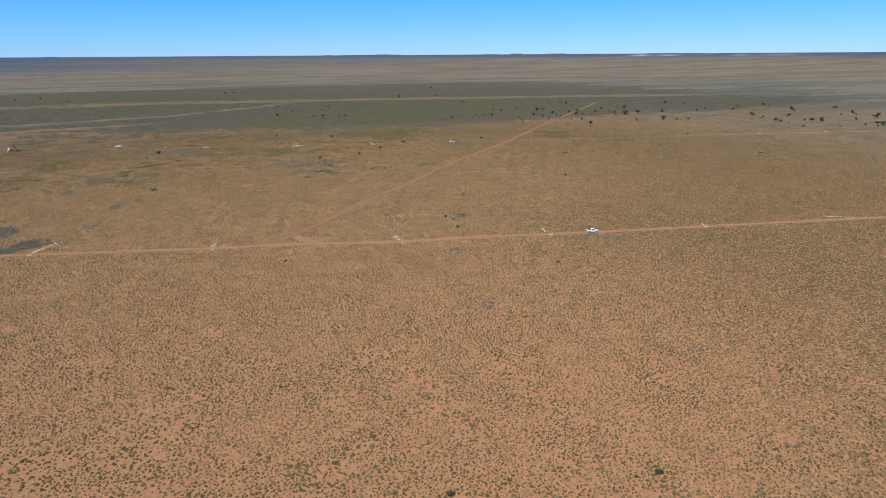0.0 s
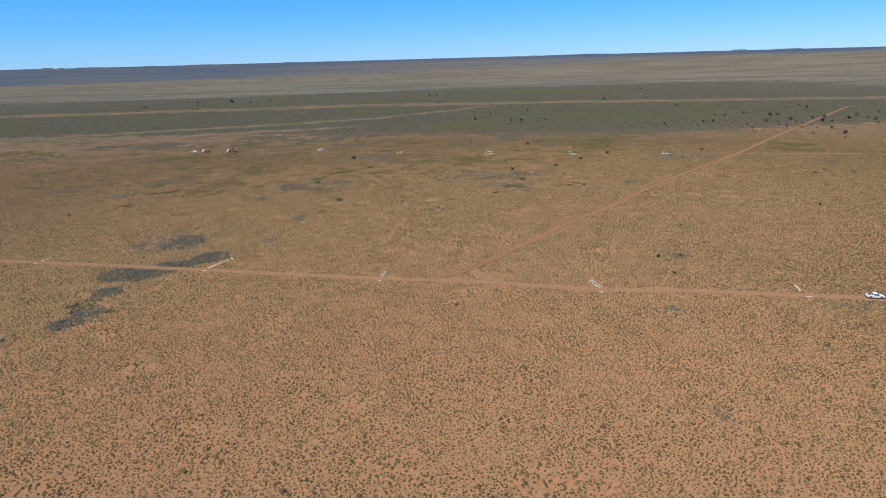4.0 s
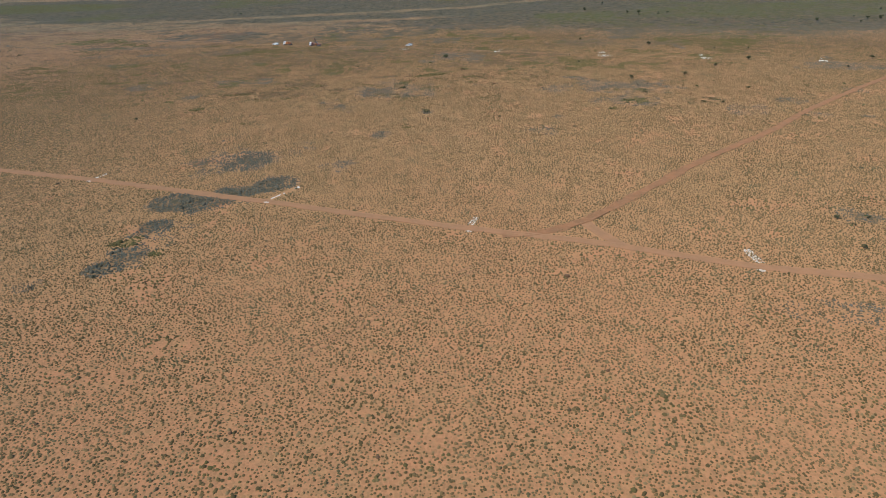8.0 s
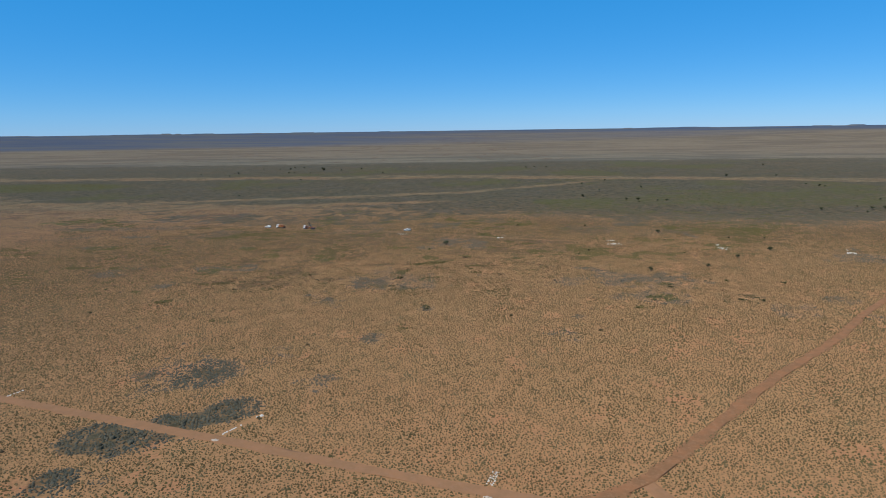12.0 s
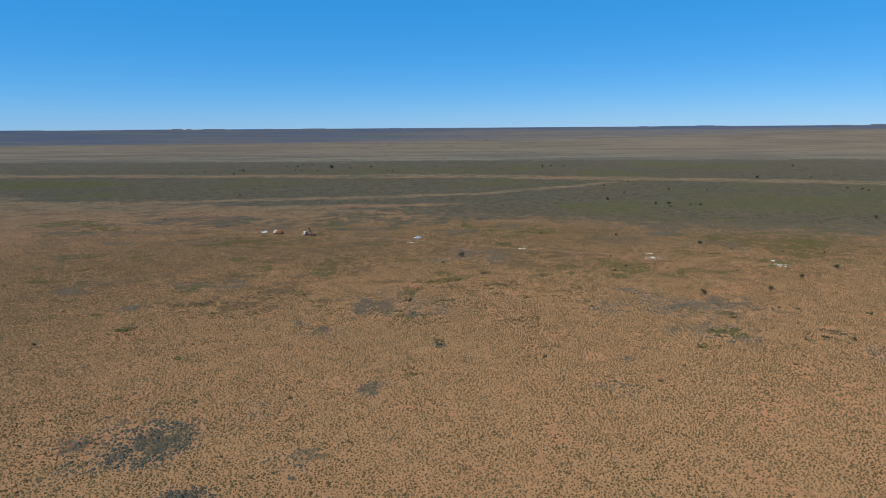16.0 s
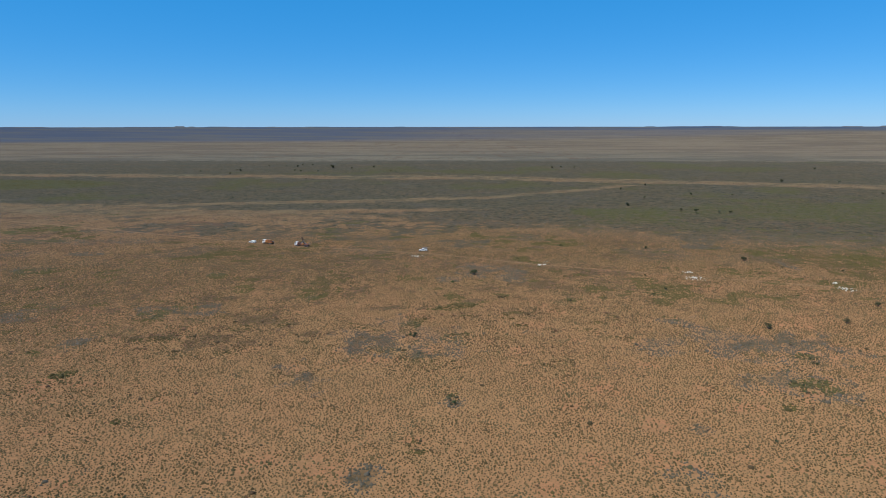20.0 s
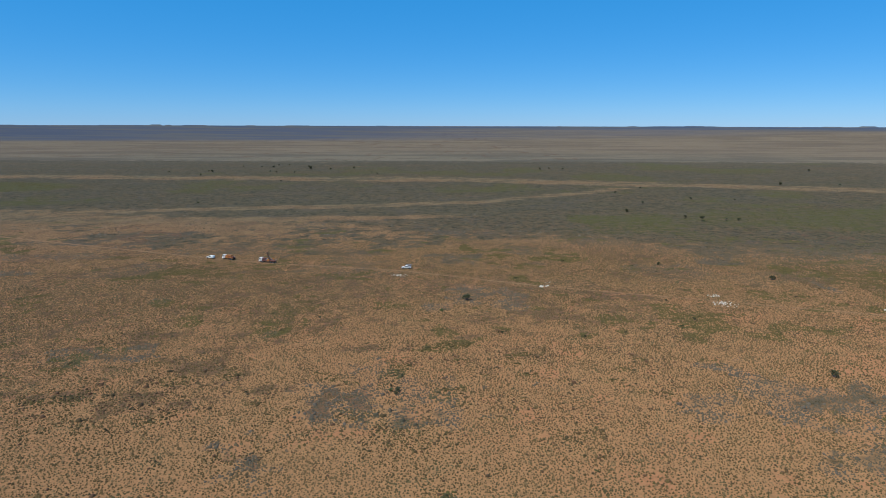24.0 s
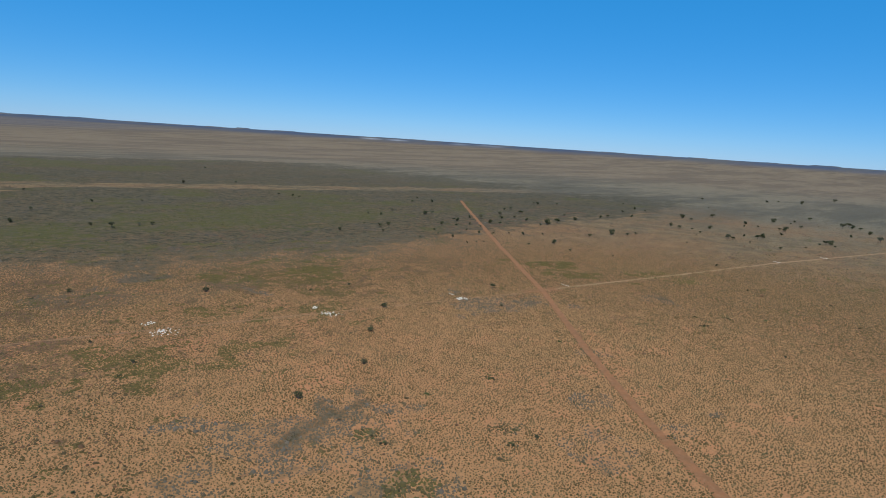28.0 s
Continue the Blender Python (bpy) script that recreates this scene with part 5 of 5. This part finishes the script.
def service_truck(m):
    ob = thing("service_truck", "white-cabbed truck with an orange flatbed load, parked on the track", "truck")
    lorry_base(ob, 4.0, -4.0, (2.9, -1.7, -2.9))
    lorry_front(ob, 4.0)
    part("deck", boxes((-0.95, 0, 1.2, 5.9, 2.4, 0.16)), M_ORANGE, ob)
    part("tank", ring_solid([(0.02, -0.9), (0.75, -0.9), (0.78, -0.8), (0.78, 0.8), (0.75, 0.9), (0.02, 0.9)], 20, 0.9, 0, 2.08), M_ORANGE, ob, "orange round tank")
    part("compressor", boxes((-1.2, 0, 2.05, 1.9, 1.9, 1.5), bevel=0.08), M_ORANGE, ob, "orange boxed compressor")
    part("compressor_door", boxes((-1.2, -0.96, 2.0, 1.5, 0.04, 1.1), bevel=0.01), M_RUST, ob)
    part("compressor_door", boxes((-1.2, 0.96, 2.0, 1.5, 0.04, 1.1), bevel=0.01), M_RUST, ob)
    part("exhaust", rods(((-0.5, 0.5, 2.7), (-0.5, 0.5, 3.3), 0.07)), M_STEEL, ob)
    part("crate", boxes((-2.95, 0.4, 1.65, 1.2, 1.1, 0.75)), M_RUST, ob, "dusty red-brown crate")
    part("crate", boxes((-3.0, -0.65, 1.55, 1.1, 0.8, 0.55)), M_STEEL, ob, "grey steel crate")
    for s in (1, -1):
        part("side_rail", rods(*[((x, s * 1.17, 1.28), (x, s * 1.17, 1.75), 0.025) for x in (-3.8, -2.4, -1.0, 0.4, 1.7)], ((-3.8, s * 1.17, 1.75), (1.7, s * 1.17, 1.75), 0.025)), M_ORANGE, ob)
        part("tail_light", boxes((-3.95, s * 0.95, 1.0, 0.05, 0.25, 0.12), bevel=0.01), M_AMBER, ob)
        part("mud_flap", boxes((-3.55, s * 0.98, 0.6, 0.03, 0.4, 0.6), bevel=0), M_BLACK, ob)
    ob.matrix_basis = m


def drill_rig(m):
    ob = thing("drill_rig", "truck-mounted drill rig with a white cab and red-brown machinery", "drill rig")
    lorry_base(ob, 5.0, -5.0, (3.9, 2.6, -2.6, -3.8))
    lorry_front(ob, 5.0)
    part("deck", boxes((-0.9, 0, 1.22, 8.0, 2.4, 0.18)), M_RUST, ob)
    part("engine_box", boxes((2.0, 0, 1.95, 1.8, 2.0, 1.25), bevel=0.06), M_RUST, ob)
    part("engine_grille", boxes((2.0, -1.01, 1.95, 1.3, 0.04, 0.8), bevel=0.01), M_DARK, ob)
    part("engine_grille", boxes((2.0, 1.01, 1.95, 1.3, 0.04, 0.8), bevel=0.01), M_DARK, ob)
    part("exhaust", rods(((2.6, 0.6, 2.5), (2.6, 0.6, 3.2), 0.08)), M_STEEL, ob)
    part("winch", ring_solid([(0.02, -0.6), (0.5, -0.6), (0.5, -0.5), (0.32, -0.45), (0.32, 0.45), (0.5, 0.5), (0.5, 0.6), (0.02, 0.6)], 18, 0.4, 0, 1.85), M_STEEL, ob, "grey steel cable winch")
    part("control_panel", boxes((-2.9, -1.05, 1.95, 0.9, 0.25, 1.1), bevel=0.03), M_ORANGE, ob, "orange control panel")
    part("hydraulic_tank", boxes((-0.9, 0.75, 1.75, 1.4, 0.7, 0.85), bevel=0.05), M_ORANGE, ob)
    part("rod_rack", boxes((-1.2, -0.75, 1.5, 3.4, 0.6, 0.35)), M_RUST, ob)
    for k in range(6):
        part("drill_rod", rods(((-3.1, -1.0 + 0.1 * k, 1.74 + 0.05 * (k % 2)), (0.6, -1.0 + 0.1 * k, 1.74 + 0.05 * (k % 2)), 0.05)), M_STEEL, ob)
    # the mast leans back over the rear of the deck, held by a ram
    foot, head = Vector((-1.7, 0, 1.6)), Vector((-0.1, 0, 5.9))
    up = (head - foot).normalized()
    side = up.cross(Vector((0, 1, 0)))
    mast = part("mast", rods(*[(foot + Vector((0, s * 0.3, 0)) + side * d, head + Vector((0, s * 0.3, 0)) + side * d, 0.10) for s in (1, -1) for d in (-0.25, 0.25)]), M_DARK, ob)
    for k in range(7):
        a, b = foot + up * (0.1 + 0.62 * k), foot + up * (0.72 + 0.62 * k)
        for s in (1, -1):
            part("brace", rods((a + Vector((0, s * 0.3, 0)) - side * 0.25, b + Vector((0, s * 0.3, 0)) + side * 0.25, 0.055), sides=6), M_RUST, mast)
        part("rung", rods((a + Vector((0, -0.3, 0)) - side * 0.25, a + Vector((0, 0.3, 0)) - side * 0.25, 0.03), sides=6), M_RUST, mast)
    part("rotary_head", boxes((-1.0, 0, 3.5, 0.55, 0.5, 0.7), bevel=0.04), M_STEEL, mast)
    part("crown_block", boxes((-0.08, 0, 6.0, 0.8, 0.8, 0.26), bevel=0.03), M_RUST, mast)
    for s in (1, -1):
        part("ram", rods(((-3.4, s * 0.45, 1.35), (-1.25, s * 0.38, 3.1), 0.06)), M_STEEL, ob)
        part("jack", rods(((-4.55, s * 1.05, 0.05), (-4.55, s * 1.05, 1.7), 0.09)), M_STEEL, ob)
        part("jack_foot", boxes((-4.55, s * 1.05, 0.04, 0.45, 0.45, 0.07), bevel=0.01), M_STEEL, ob)
        part("tail_light", boxes((-4.95, s * 0.95, 1.0, 0.05, 0.25, 0.12), bevel=0.01), M_AMBER, ob)
    part("boom", rods(((-4.2, 0.2, 1.4), (-5.9, 0.3, 2.3), 0.07), ((-5.9, 0.3, 2.3), (-6.3, 0.3, 1.2), 0.06)), M_STEEL, ob)
    part("cyclone", ring_solid([(0.05, -0.5), (0.28, -0.1), (0.28, 0.5), (0.05, 0.55)], 14, -5.2, 0.9, 1.5), M_RUST, ob, "rusty cuttings cyclone")
    ob.matrix_basis = m


# the line of the far track where the rig works, and the near one
SMALL = Matrix.Scale(0.86, 4)
pickup("white double-cab pickup parked on the dirt track", "pickups", pose(140.9, 70.0, 0.08, 0, 0, -17.5) @ SMALL, "open")
pickup("white pickup with drill rods on its rack, beside the far track", "pickups", pose(-29.1, 420.6, 0.02, 0, 0, 178) @ SMALL, "rods")
pickup("white pickup with a closed canopy, parked ahead of the trucks", "pickups", pose(-128.6, 441.6, 0.08, 0, 0, 158) @ SMALL, "canopy")
service_truck(pose(-118.6, 439.0, 0.08, 0, 0, 158) @ SMALL)
drill_rig(pose(-97.5, 432.5, 0.08, 0, 0, 163) @ SMALL)
